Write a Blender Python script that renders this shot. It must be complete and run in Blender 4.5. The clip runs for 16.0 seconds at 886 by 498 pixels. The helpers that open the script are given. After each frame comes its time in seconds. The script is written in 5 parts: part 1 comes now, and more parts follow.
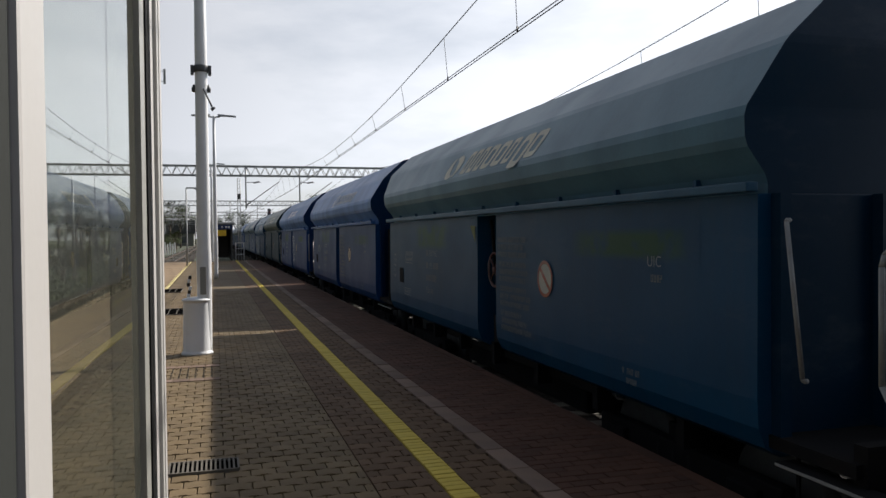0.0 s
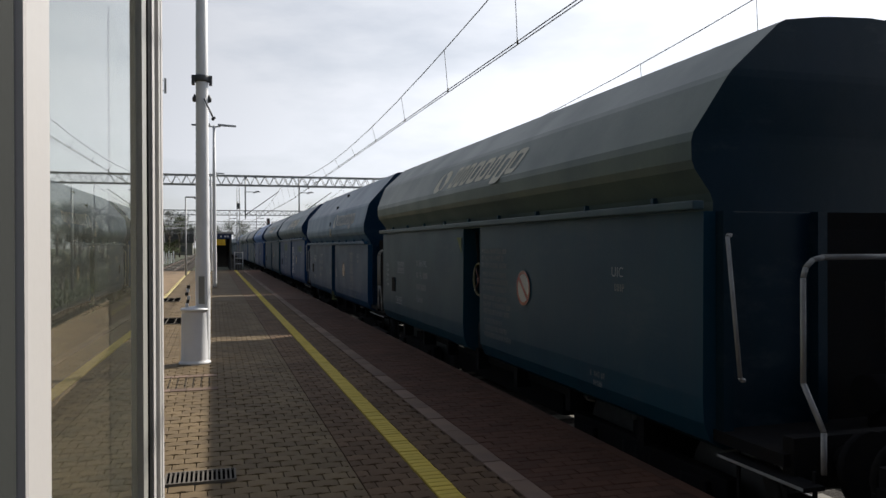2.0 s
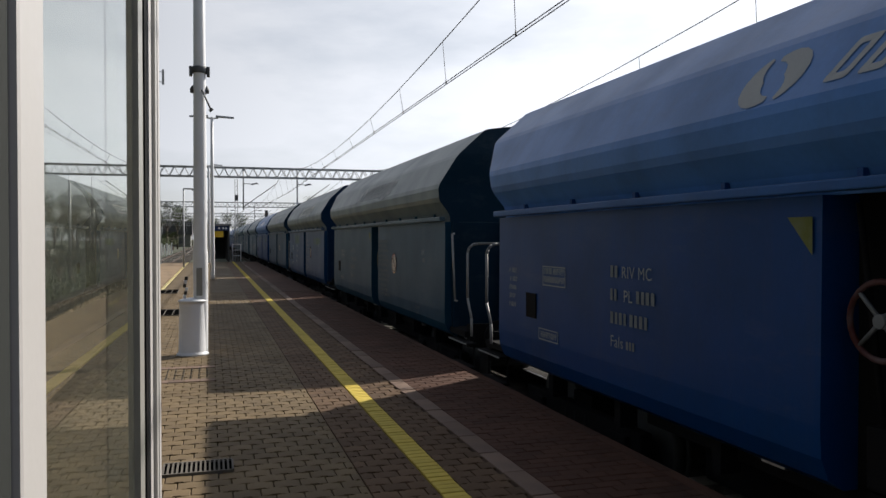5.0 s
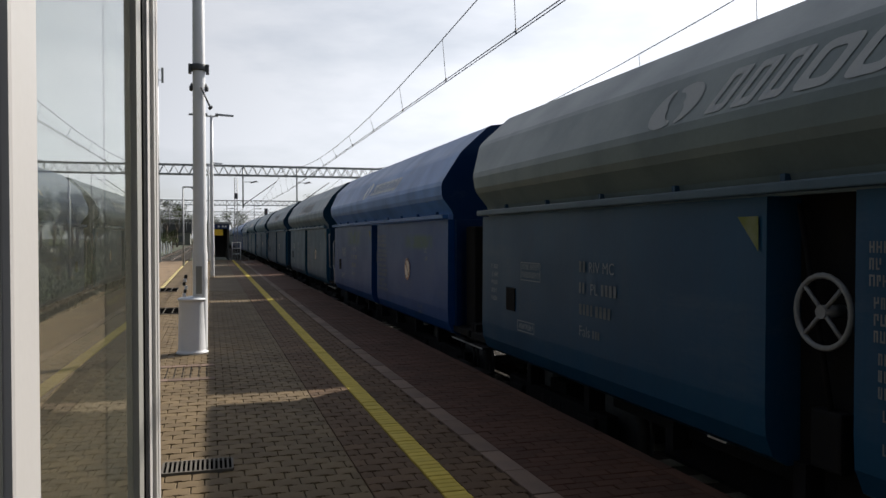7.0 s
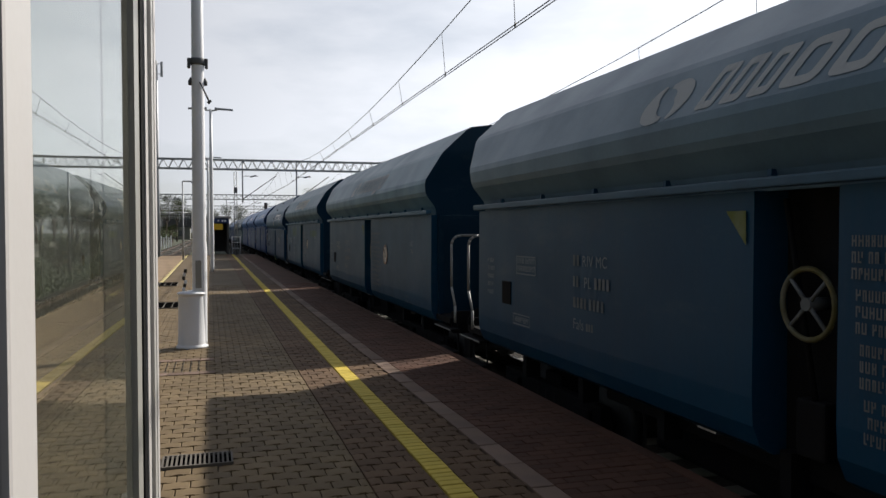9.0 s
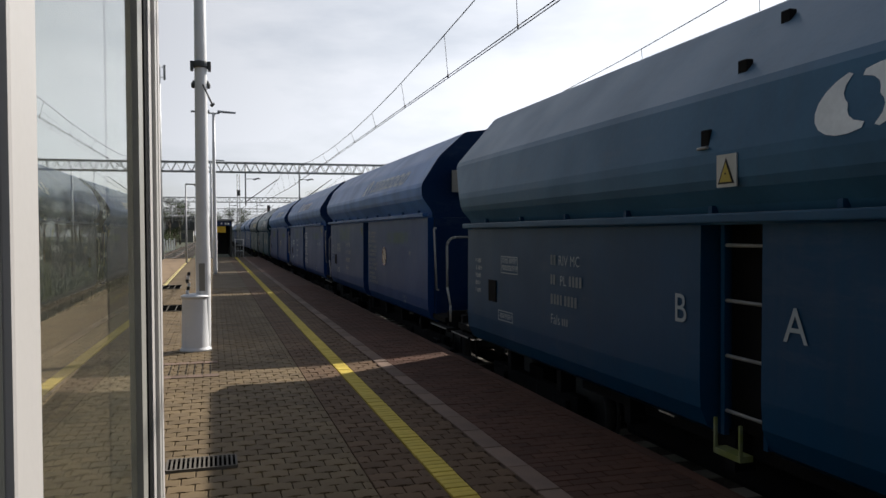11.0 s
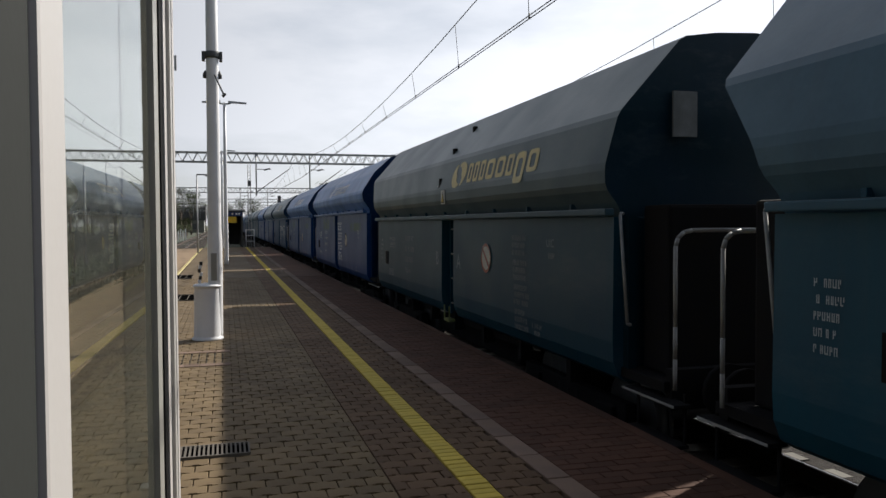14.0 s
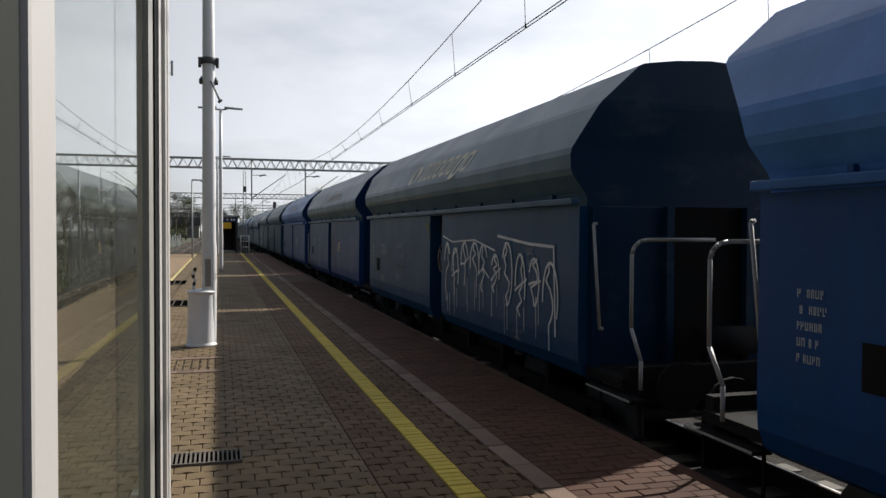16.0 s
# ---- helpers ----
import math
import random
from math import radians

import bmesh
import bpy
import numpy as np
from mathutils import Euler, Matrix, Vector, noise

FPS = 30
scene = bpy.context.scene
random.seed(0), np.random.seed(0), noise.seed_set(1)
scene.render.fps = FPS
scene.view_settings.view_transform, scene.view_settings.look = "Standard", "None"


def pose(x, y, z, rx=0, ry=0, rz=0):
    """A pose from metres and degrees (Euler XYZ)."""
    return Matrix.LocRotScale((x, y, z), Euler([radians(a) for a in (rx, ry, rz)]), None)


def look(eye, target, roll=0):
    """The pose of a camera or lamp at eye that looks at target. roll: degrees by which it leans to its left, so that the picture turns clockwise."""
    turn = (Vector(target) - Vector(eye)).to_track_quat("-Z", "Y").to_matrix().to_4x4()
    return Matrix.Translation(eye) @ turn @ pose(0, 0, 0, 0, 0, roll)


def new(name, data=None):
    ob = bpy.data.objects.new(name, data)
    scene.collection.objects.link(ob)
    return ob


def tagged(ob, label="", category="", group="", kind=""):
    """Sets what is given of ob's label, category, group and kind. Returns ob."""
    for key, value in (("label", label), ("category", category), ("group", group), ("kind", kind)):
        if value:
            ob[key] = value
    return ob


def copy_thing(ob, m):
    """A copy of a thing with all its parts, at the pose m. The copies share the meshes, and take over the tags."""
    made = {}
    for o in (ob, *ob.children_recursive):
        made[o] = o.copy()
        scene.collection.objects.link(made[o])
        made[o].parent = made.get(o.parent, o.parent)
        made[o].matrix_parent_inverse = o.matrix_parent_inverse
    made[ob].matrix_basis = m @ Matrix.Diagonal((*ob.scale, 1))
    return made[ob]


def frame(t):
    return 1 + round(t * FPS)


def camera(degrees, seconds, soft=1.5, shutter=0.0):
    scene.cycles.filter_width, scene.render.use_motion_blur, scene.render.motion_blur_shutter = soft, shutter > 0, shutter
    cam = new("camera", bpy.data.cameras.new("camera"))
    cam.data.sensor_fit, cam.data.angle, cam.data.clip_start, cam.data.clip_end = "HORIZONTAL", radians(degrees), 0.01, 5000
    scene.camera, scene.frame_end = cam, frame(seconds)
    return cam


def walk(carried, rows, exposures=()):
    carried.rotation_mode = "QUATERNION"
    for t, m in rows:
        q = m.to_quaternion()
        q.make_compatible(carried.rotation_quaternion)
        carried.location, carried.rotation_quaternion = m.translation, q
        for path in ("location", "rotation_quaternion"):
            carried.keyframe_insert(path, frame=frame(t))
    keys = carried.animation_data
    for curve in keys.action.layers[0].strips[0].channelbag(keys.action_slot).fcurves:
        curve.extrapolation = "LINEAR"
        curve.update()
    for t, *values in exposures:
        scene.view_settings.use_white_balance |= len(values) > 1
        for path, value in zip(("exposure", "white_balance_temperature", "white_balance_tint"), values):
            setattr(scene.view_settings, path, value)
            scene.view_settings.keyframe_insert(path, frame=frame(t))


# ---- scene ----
cam = camera(59.2, 16.0)
PATH = [
    (0.0, pose(0.0104, 0.0137, 1.6005, 88.981, 0.614, -16.360)),
    (0.5, pose(0.0095, 0.0017, 1.6035, 89.034, 0.384, -16.014)),
    (1.0, pose(0.0055, 0.0039, 1.5979, 89.439, -0.075, -16.243)),
    (1.5, pose(0.0050, 0.0138, 1.5963, 89.638, 0.008, -16.316)),
    (2.0, pose(0.0074, 0.0091, 1.6039, 89.782, 0.206, -16.439)),
    (2.5, pose(0.0087, 0.0100, 1.5981, 89.957, 0.233, -16.684)),
    (3.0, pose(0.0103, 0.0060, 1.6028, 90.182, 0.380, -16.540)),
    (3.5, pose(0.0115, 0.0053, 1.6034, 90.061, 0.389, -16.636)),
    (4.0, pose(0.0088, -0.0032, 1.5979, 89.683, 0.337, -16.451)),
    (4.2, pose(0.0124, -0.0028, 1.5998, 89.294, 0.163, -16.505)),
    (6.3, pose(0.0113, 0.0163, 1.5995, 89.203, 0.044, -16.581)),
    (6.5, pose(0.0101, 0.0198, 1.5994, 89.280, 0.193, -16.313)),
    (7.0, pose(0.0144, 0.0225, 1.5980, 89.083, 0.121, -16.587)),
    (7.5, pose(0.0175, 0.0349, 1.5980, 89.045, 0.356, -16.540)),
    (8.0, pose(0.0186, 0.0356, 1.5946, 88.833, 0.162, -16.616)),
    (8.2, pose(0.0187, 0.0105, 1.5985, 88.774, -0.042, -16.630)),
    (10.5, pose(0.0225, 0.0278, 1.6001, 88.527, 0.748, -16.520)),
    (11.0, pose(0.0156, 0.0295, 1.5992, 88.796, 0.364, -16.394)),
    (11.5, pose(0.0073, 0.0202, 1.6024, 89.372, 0.286, -16.528)),
    (12.0, pose(0.0019, 0.0006, 1.6023, 89.407, 0.285, -16.381)),
    (12.5, pose(-0.0000, 0.0000, 1.6000, 89.100, 0.150, -16.350)),
    (13.0, pose(0.0024, 0.0055, 1.5951, 89.059, 0.508, -16.263)),
    (13.5, pose(0.0058, 0.0078, 1.5982, 88.571, 0.199, -16.284)),
    (14.0, pose(0.0026, 0.0166, 1.5931, 88.112, 0.296, -15.657)),
    (14.5, pose(0.0033, 0.0369, 1.5919, 87.589, 0.349, -15.551)),
    (15.0, pose(0.0071, 0.0359, 1.5942, 87.932, 0.194, -15.780)),
    (15.5, pose(0.0065, 0.0369, 1.5961, 88.188, 0.206, -15.452)),
    (16.0, pose(0.0071, 0.0179, 1.5985, 88.668, -0.218, -16.006)),
]
walk(cam, PATH)

# ---- light ----
SUN_AZ = radians(58.5)       # clockwise from the track direction (+y)
SUN_EL = radians(34.8)
world = bpy.data.worlds.new("sky")
scene.world = world
world.use_nodes = True
wn, wl = world.node_tree.nodes, world.node_tree.links
wn.clear()
w_out = wn.new("ShaderNodeOutputWorld")
w_bg = wn.new("ShaderNodeBackground")
w_sky = wn.new("ShaderNodeTexSky")
w_sky.sky_type = "NISHITA"
w_sky.sun_disc = False
w_sky.sun_elevation = SUN_EL
w_sky.sun_rotation = SUN_AZ
w_sky.air_density = 1.0
w_sky.dust_density = 1.2
w_gain = wn.new("ShaderNodeVectorMath")
w_gain.operation = "SCALE"
w_gain.inputs[3].default_value = 0.075
w_co = wn.new("ShaderNodeTexCoord")
w_map = wn.new("ShaderNodeMapping")
w_map.inputs["Scale"].default_value = (1.0, 1.0, 3.2)
w_noise = wn.new("ShaderNodeTexNoise")
w_noise.inputs["Scale"].default_value = 1.7
w_noise.inputs["Detail"].default_value = 7
w_noise.inputs["Roughness"].default_value = 0.55
w_ramp = wn.new("ShaderNodeValToRGB")
w_ramp.color_ramp.elements[0].position = 0.34
w_ramp.color_ramp.elements[0].color = (0.34, 0.34, 0.34, 1)
w_ramp.color_ramp.elements[1].position = 0.60
w_ramp.color_ramp.elements[1].color = (0.97, 0.97, 0.97, 1)
w_mix = wn.new("ShaderNodeMix")
w_mix.data_type = "RGBA"
# thin cloud scatters sunlight forwards: brightest round the sun, dim opposite it
w_dot = wn.new("ShaderNodeVectorMath")
w_dot.operation = "DOT_PRODUCT"
w_dot.inputs[1].default_value = (math.sin(SUN_AZ) * math.cos(SUN_EL), math.cos(SUN_AZ) * math.cos(SUN_EL), math.sin(SUN_EL))
w_half = wn.new("ShaderNodeMath")
w_half.operation = "MULTIPLY_ADD"
w_half.inputs[1].default_value = 0.5
w_half.inputs[2].default_value = 0.5
w_pow = wn.new("ShaderNodeMath")
w_pow.operation = "POWER"
w_pow.inputs[1].default_value = 2.8
w_lum = wn.new("ShaderNodeMath")
w_lum.operation = "MULTIPLY_ADD"
w_lum.inputs[1].default_value = 1.44
w_lum.inputs[2].default_value = 0.06
w_cloud = wn.new("ShaderNodeVectorMath")
w_cloud.operation = "SCALE"
w_cloud.inputs[0].default_value = (0.95, 0.985, 1.065)
wl.new(w_co.outputs["Generated"], w_dot.inputs[0])
wl.new(w_dot.outputs["Value"], w_half.inputs[0])
wl.new(w_half.outputs[0], w_pow.inputs[0])
wl.new(w_pow.outputs[0], w_lum.inputs[0])
w_low = wn.new("ShaderNodeSeparateXYZ")
w_haze = wn.new("ShaderNodeMapRange")        # pale haze low over the horizon
w_haze.interpolation_type = "SMOOTHSTEP"
w_haze.inputs["From Min"].default_value = 0.0
w_haze.inputs["From Max"].default_value = 0.3
w_haze.inputs["To Min"].default_value = 1.4
w_haze.inputs["To Max"].default_value = 1.0
w_bright = wn.new("ShaderNodeMath")
w_bright.operation = "MULTIPLY"
wl.new(w_co.outputs["Generated"], w_low.inputs[0])
wl.new(w_low.outputs["Z"], w_haze.inputs["Value"])
wl.new(w_haze.outputs["Result"], w_bright.inputs[0])
wl.new(w_lum.outputs[0], w_bright.inputs[1])
wl.new(w_bright.outputs[0], w_cloud.inputs[3])
wl.new(w_co.outputs["Generated"], w_map.inputs["Vector"])
wl.new(w_map.outputs["Vector"], w_noise.inputs["Vector"])
wl.new(w_noise.outputs["Fac"], w_ramp.inputs["Fac"])
wl.new(w_sky.outputs["Color"], w_gain.inputs[0])
# the haze and cloud thin out towards the zenith
w_sep = wn.new("ShaderNodeSeparateXYZ")
w_fade = wn.new("ShaderNodeMapRange")
w_fade.interpolation_type = "SMOOTHSTEP"
w_fade.inputs["From Min"].default_value = 0.35
w_fade.inputs["From Max"].default_value = 0.85
w_fade.inputs["To Min"].default_value = 1.0
w_fade.inputs["To Max"].default_value = 0.4
w_thin = wn.new("ShaderNodeMath")
w_thin.operation = "MULTIPLY"
wl.new(w_co.outputs["Generated"], w_sep.inputs[0])
wl.new(w_sep.outputs["Z"], w_fade.inputs["Value"])
wl.new(w_fade.outputs["Result"], w_thin.inputs[0])
wl.new(w_ramp.outputs["Color"], w_thin.inputs[1])
wl.new(w_thin.outputs[0], w_mix.inputs["Factor"])
wl.new(w_gain.outputs[0], w_mix.inputs["A"])
wl.new(w_cloud.outputs[0], w_mix.inputs["B"])
wl.new(w_mix.outputs["Result"], w_bg.inputs["Color"])
wl.new(w_bg.outputs[0], w_out.inputs["Surface"])
w_bg.inputs["Strength"].default_value = 0.93
sun = new("sun", bpy.data.lights.new("sun", "SUN"))
sun.data.energy = 5.8
sun.data.angle = radians(0.6)
sun.data.color = (1.0, 0.95, 0.87)
SUN_DIR = Vector((math.sin(SUN_AZ) * math.cos(SUN_EL), math.cos(SUN_AZ) * math.cos(SUN_EL), math.sin(SUN_EL)))
sun.matrix_world = look(SUN_DIR * 60, (0, 0, 0))
scene.view_settings.exposure = 0.0


# ---- materials ----
def mat(name, color, rough=0.7, metal=0.0, var=0.25, scale=3.0, fine=60.0, bump=0.3, tint=None, random_piece=0.0,
        use_color=False, streak=0.0, spec=0.5, dist=0.004, skylit_dust=0.0, scuff=0.0):
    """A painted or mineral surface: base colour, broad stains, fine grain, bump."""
    m = bpy.data.materials.new(name)
    m.use_nodes = True
    n, l = m.node_tree.nodes, m.node_tree.links
    b = n["Principled BSDF"]
    b.inputs["Roughness"].default_value = rough
    b.inputs["Metallic"].default_value = metal
    b.inputs["Specular IOR Level"].default_value = spec
    co = n.new("ShaderNodeTexCoord")
    big = n.new("ShaderNodeTexNoise")
    big.inputs["Scale"].default_value = scale
    big.inputs["Detail"].default_value = 5
    small = n.new("ShaderNodeTexNoise")
    small.inputs["Scale"].default_value = fine
    small.inputs["Detail"].default_value = 3
    l.new(co.outputs["Object"], big.inputs["Vector"])
    l.new(co.outputs["Object"], small.inputs["Vector"])
    base = n.new("ShaderNodeRGB")
    base.outputs[0].default_value = (*color, 1)
    src = base.outputs[0]
    info = n.new("ShaderNodeObjectInfo")
    if use_color:
        src = info.outputs["Color"]
    stain = n.new("ShaderNodeMix")
    stain.data_type = "RGBA"
    t = tint if tint else tuple(c * 0.5 for c in color)
    stain.inputs["B"].default_value = (*t, 1)
    ramp = n.new("ShaderNodeMapRange")
    ramp.inputs["From Min"].default_value = 0.42
    ramp.inputs["From Max"].default_value = 0.75
    ramp.inputs["To Max"].default_value = min(1.0, var * 2)
    l.new(big.outputs["Fac"], ramp.inputs["Value"])
    l.new(ramp.outputs["Result"], stain.inputs["Factor"])
    l.new(src, stain.inputs["A"])
    col = stain.outputs["Result"]
    hsv = n.new("ShaderNodeHueSaturation")
    val = n.new("ShaderNodeMath")
    val.operation = "MULTIPLY_ADD"
    val.inputs[1].default_value = var * 0.9
    val.inputs[2].default_value = 1 - var * 0.45
    l.new(small.outputs["Fac"], val.inputs[0])
    last = val.outputs[0]
    if random_piece:
        rp = n.new("ShaderNodeMath")
        rp.operation = "MULTIPLY_ADD"
        rp.inputs[1].default_value = random_piece
        rp.inputs[2].default_value = 1 - random_piece * 0.5
        geo = n.new("ShaderNodeNewGeometry")
        add = n.new("ShaderNodeMath")
        add.operation = "ADD"
        fr = n.new("ShaderNodeMath")
        fr.operation = "FRACT"
        l.new(info.outputs["Random"], add.inputs[0])
        l.new(geo.outputs["Random Per Island"], add.inputs[1])
        l.new(add.outputs[0], fr.inputs[0])
        l.new(fr.outputs[0], rp.inputs[0])
        mul = n.new("ShaderNodeMath")
        mul.operation = "MULTIPLY"
        l.new(last, mul.inputs[0])
        l.new(rp.outputs[0], mul.inputs[1])
        last = mul.outputs[0]
    if streak:
        mp = n.new("ShaderNodeMapping")
        mp.inputs["Scale"].default_value = (1, 5.0, 0.35)
        sn = n.new("ShaderNodeTexNoise")
        sn.inputs["Scale"].default_value = 1.6
        sn.inputs["Detail"].default_value = 6
        sn.inputs["Roughness"].default_value = 0.65
        l.new(co.outputs["Object"], mp.inputs["Vector"])
        l.new(mp.outputs["Vector"], sn.inputs["Vector"])
        sm = n.new("ShaderNodeMapRange")
        sm.inputs["From Min"].default_value = 0.45
        sm.inputs["From Max"].default_value = 0.8
        sm.inputs["To Max"].default_value = streak
        l.new(sn.outputs["Fac"], sm.inputs["Value"])
        dust = n.new("ShaderNodeMix")
        dust.data_type = "RGBA"
        dust.inputs["B"].default_value = (0.10, 0.10, 0.09, 1)
        l.new(col, dust.inputs["A"])
        l.new(sm.outputs["Result"], dust.inputs["Factor"])
        col = dust.outputs["Result"]
    if scuff:
        # pale dust wiped along the body, in sparse smears
        mp2 = n.new("ShaderNodeMapping")
        mp2.inputs["Scale"].default_value = (1.0, 0.55, 2.2)
        s2 = n.new("ShaderNodeTexNoise")
        s2.inputs["Scale"].default_value = 1.1
        s2.inputs["Detail"].default_value = 9
        s2.inputs["Roughness"].default_value = 0.72
        shift = n.new("ShaderNodeVectorMath")        # no two wagons alike
        shift.operation = "MULTIPLY_ADD"
        shift.inputs[1].default_value = (40, 40, 40)
        l.new(info.outputs["Random"], shift.inputs[0])
        l.new(co.outputs["Object"], shift.inputs[2])
        l.new(shift.outputs[0], mp2.inputs["Vector"])
        l.new(mp2.outputs["Vector"], s2.inputs["Vector"])
        m2 = n.new("ShaderNodeMapRange")
        m2.inputs["From Min"].default_value = 0.54
        m2.inputs["From Max"].default_value = 0.78
        m2.inputs["To Max"].default_value = scuff
        l.new(s2.outputs["Fac"], m2.inputs["Value"])
        wipe = n.new("ShaderNodeMix")
        wipe.data_type = "RGBA"
        wipe.inputs["B"].default_value = (0.17, 0.19, 0.20, 1)
        l.new(m2.outputs["Result"], wipe.inputs["Factor"])
        l.new(col, wipe.inputs["A"])
        col = wipe.outputs["Result"]
    if skylit_dust:
        # coal and road dust on upward faces, their skylight painted in with it
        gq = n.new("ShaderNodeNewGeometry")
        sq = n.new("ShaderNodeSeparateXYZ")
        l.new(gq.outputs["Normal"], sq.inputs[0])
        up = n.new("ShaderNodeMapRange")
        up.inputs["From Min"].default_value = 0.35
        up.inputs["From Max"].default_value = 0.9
        up.inputs["To Max"].default_value = skylit_dust
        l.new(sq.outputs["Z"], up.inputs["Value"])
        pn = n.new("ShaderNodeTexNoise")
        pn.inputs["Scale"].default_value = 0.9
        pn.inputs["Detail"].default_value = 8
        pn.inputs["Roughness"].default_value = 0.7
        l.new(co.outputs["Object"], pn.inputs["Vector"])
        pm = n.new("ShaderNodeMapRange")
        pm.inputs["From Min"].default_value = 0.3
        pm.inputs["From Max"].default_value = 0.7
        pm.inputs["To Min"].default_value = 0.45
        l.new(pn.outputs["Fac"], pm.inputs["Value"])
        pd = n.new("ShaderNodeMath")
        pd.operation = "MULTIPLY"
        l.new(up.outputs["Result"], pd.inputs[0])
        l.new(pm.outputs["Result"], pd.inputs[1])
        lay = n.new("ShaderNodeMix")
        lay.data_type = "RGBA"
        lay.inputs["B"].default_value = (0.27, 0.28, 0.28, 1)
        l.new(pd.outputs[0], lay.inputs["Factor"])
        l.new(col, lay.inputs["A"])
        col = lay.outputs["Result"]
    l.new(last, hsv.inputs["Value"])
    l.new(col, hsv.inputs["Color"])
    l.new(hsv.outputs["Color"], b.inputs["Base Color"])
    rr = n.new("ShaderNodeMapRange")
    rr.inputs["To Min"].default_value = max(0.02, rough - 0.12)
    rr.inputs["To Max"].default_value = min(1.0, rough + 0.12)
    l.new(big.outputs["Fac"], rr.inputs["Value"])
    l.new(rr.outputs["Result"], b.inputs["Roughness"])
    if bump:
        bp = n.new("ShaderNodeBump")
        bp.inputs["Strength"].default_value = bump
        bp.inputs["Distance"].default_value = dist
        l.new(small.outputs["Fac"], bp.inputs["Height"])
        l.new(bp.outputs["Normal"], b.inputs["Normal"])
    return m


PAINT = mat("wagon_paint", (0.1, 0.15, 0.25), 0.4, var=0.18, scale=1.3, fine=25, bump=0.1, tint=(0.012, 0.036, 0.075), use_color=True, streak=0.12, spec=0.2, skylit_dust=0.5, scuff=0.22)
LETTER = mat("lettering", (0.7, 0.7, 0.68), 0.6, var=0.16, scale=5, fine=45, bump=0, tint=(0.42, 0.44, 0.45), use_color=True, spec=0.2)
OVERPAINT = mat("overpaint", (0.1, 0.15, 0.25), 0.4, var=0.18, scale=1.3, fine=25, bump=0.1, tint=(0.012, 0.036, 0.075), use_color=True, streak=0.12, spec=0.2, skylit_dust=0.5, scuff=0.22)
on, ol = OVERPAINT.node_tree.nodes, OVERPAINT.node_tree.links
o_bsdf = on["Principled BSDF"]
o_from = o_bsdf.inputs["Base Color"].links[0].from_socket
o_co = on.new("ShaderNodeTexCoord")
o_sep = on.new("ShaderNodeSeparateXYZ")
ol.new(o_co.outputs["Generated"], o_sep.inputs[0])
o_fade = None
for axis, reach in (("Y", 0.22), ("Z", 0.3)):    # brushed thin towards the rim of the strip
    o_tri = on.new("ShaderNodeMath")
    o_tri.operation = "PINGPONG"
    o_tri.inputs[1].default_value = 0.5
    ol.new(o_sep.outputs[axis], o_tri.inputs[0])
    o_rim = on.new("ShaderNodeMapRange")
    o_rim.interpolation_type = "SMOOTHSTEP"
    o_rim.inputs["From Max"].default_value = reach
    ol.new(o_tri.outputs[0], o_rim.inputs["Value"])
    if o_fade is None:
        o_fade = o_rim.outputs["Result"]
    else:
        o_m = on.new("ShaderNodeMath")
        o_m.operation = "MULTIPLY"
        ol.new(o_fade, o_m.inputs[0])
        ol.new(o_rim.outputs["Result"], o_m.inputs[1])
        o_fade = o_m.outputs[0]
o_noise = on.new("ShaderNodeTexNoise")
o_noise.inputs["Scale"].default_value = 4.0
o_noise.inputs["Detail"].default_value = 5
ol.new(o_co.outputs["Object"], o_noise.inputs["Vector"])
o_break = on.new("ShaderNodeMapRange")
o_break.inputs["From Min"].default_value = 0.35
o_break.inputs["From Max"].default_value = 0.55
ol.new(o_noise.outputs["Fac"], o_break.inputs["Value"])
o_info = on.new("ShaderNodeObjectInfo")
for s in (o_break.outputs["Result"], o_info.outputs["Alpha"]):
    o_m = on.new("ShaderNodeMath")
    o_m.operation = "MULTIPLY"
    ol.new(o_fade, o_m.inputs[0])
    ol.new(s, o_m.inputs[1])
    o_fade = o_m.outputs[0]
o_mix = on.new("ShaderNodeMix")
o_mix.data_type = "RGBA"
o_mix.inputs["B"].default_value = (0.034, 0.10, 0.014, 1)
ol.new(o_fade, o_mix.inputs["Factor"])
ol.new(o_from, o_mix.inputs["A"])
ol.new(o_mix.outputs["Result"], o_bsdf.inputs["Base Color"])
RAILSTEEL = mat("rail_steel", (0.075, 0.055, 0.042), 0.75, metal=0.0, spec=0.15, var=0.3, scale=6, fine=40, tint=(0.06, 0.045, 0.035))
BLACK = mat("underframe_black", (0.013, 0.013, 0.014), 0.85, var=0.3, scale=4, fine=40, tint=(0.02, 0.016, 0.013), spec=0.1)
STEEL = mat("worn_steel", (0.42, 0.41, 0.4), 0.35, metal=0.9, var=0.3, scale=8, fine=60, tint=(0.2, 0.15, 0.1))
POLISHED = mat("polished_rail", (0.4, 0.39, 0.375), 0.4, metal=0.85, var=0.12, scale=2, fine=40, bump=0, tint=(0.4, 0.37, 0.34))
GREYRAIL = mat("handrail_paint", (0.33, 0.33, 0.32), 0.5, var=0.3, scale=6, fine=50, tint=(0.2, 0.17, 0.15))
PAVER = mat("brown_paver", (0.152, 0.105, 0.053), 0.8, spec=0.3, var=0.3, scale=1.1, fine=90, bump=0.5, tint=(0.088, 0.060, 0.030), random_piece=0.38)
BORDERPAVER = mat("border_paver", (0.128, 0.079, 0.045), 0.8, spec=0.16, var=0.3, scale=1.1, fine=90, bump=0.5, tint=(0.066, 0.043, 0.03), random_piece=0.38)
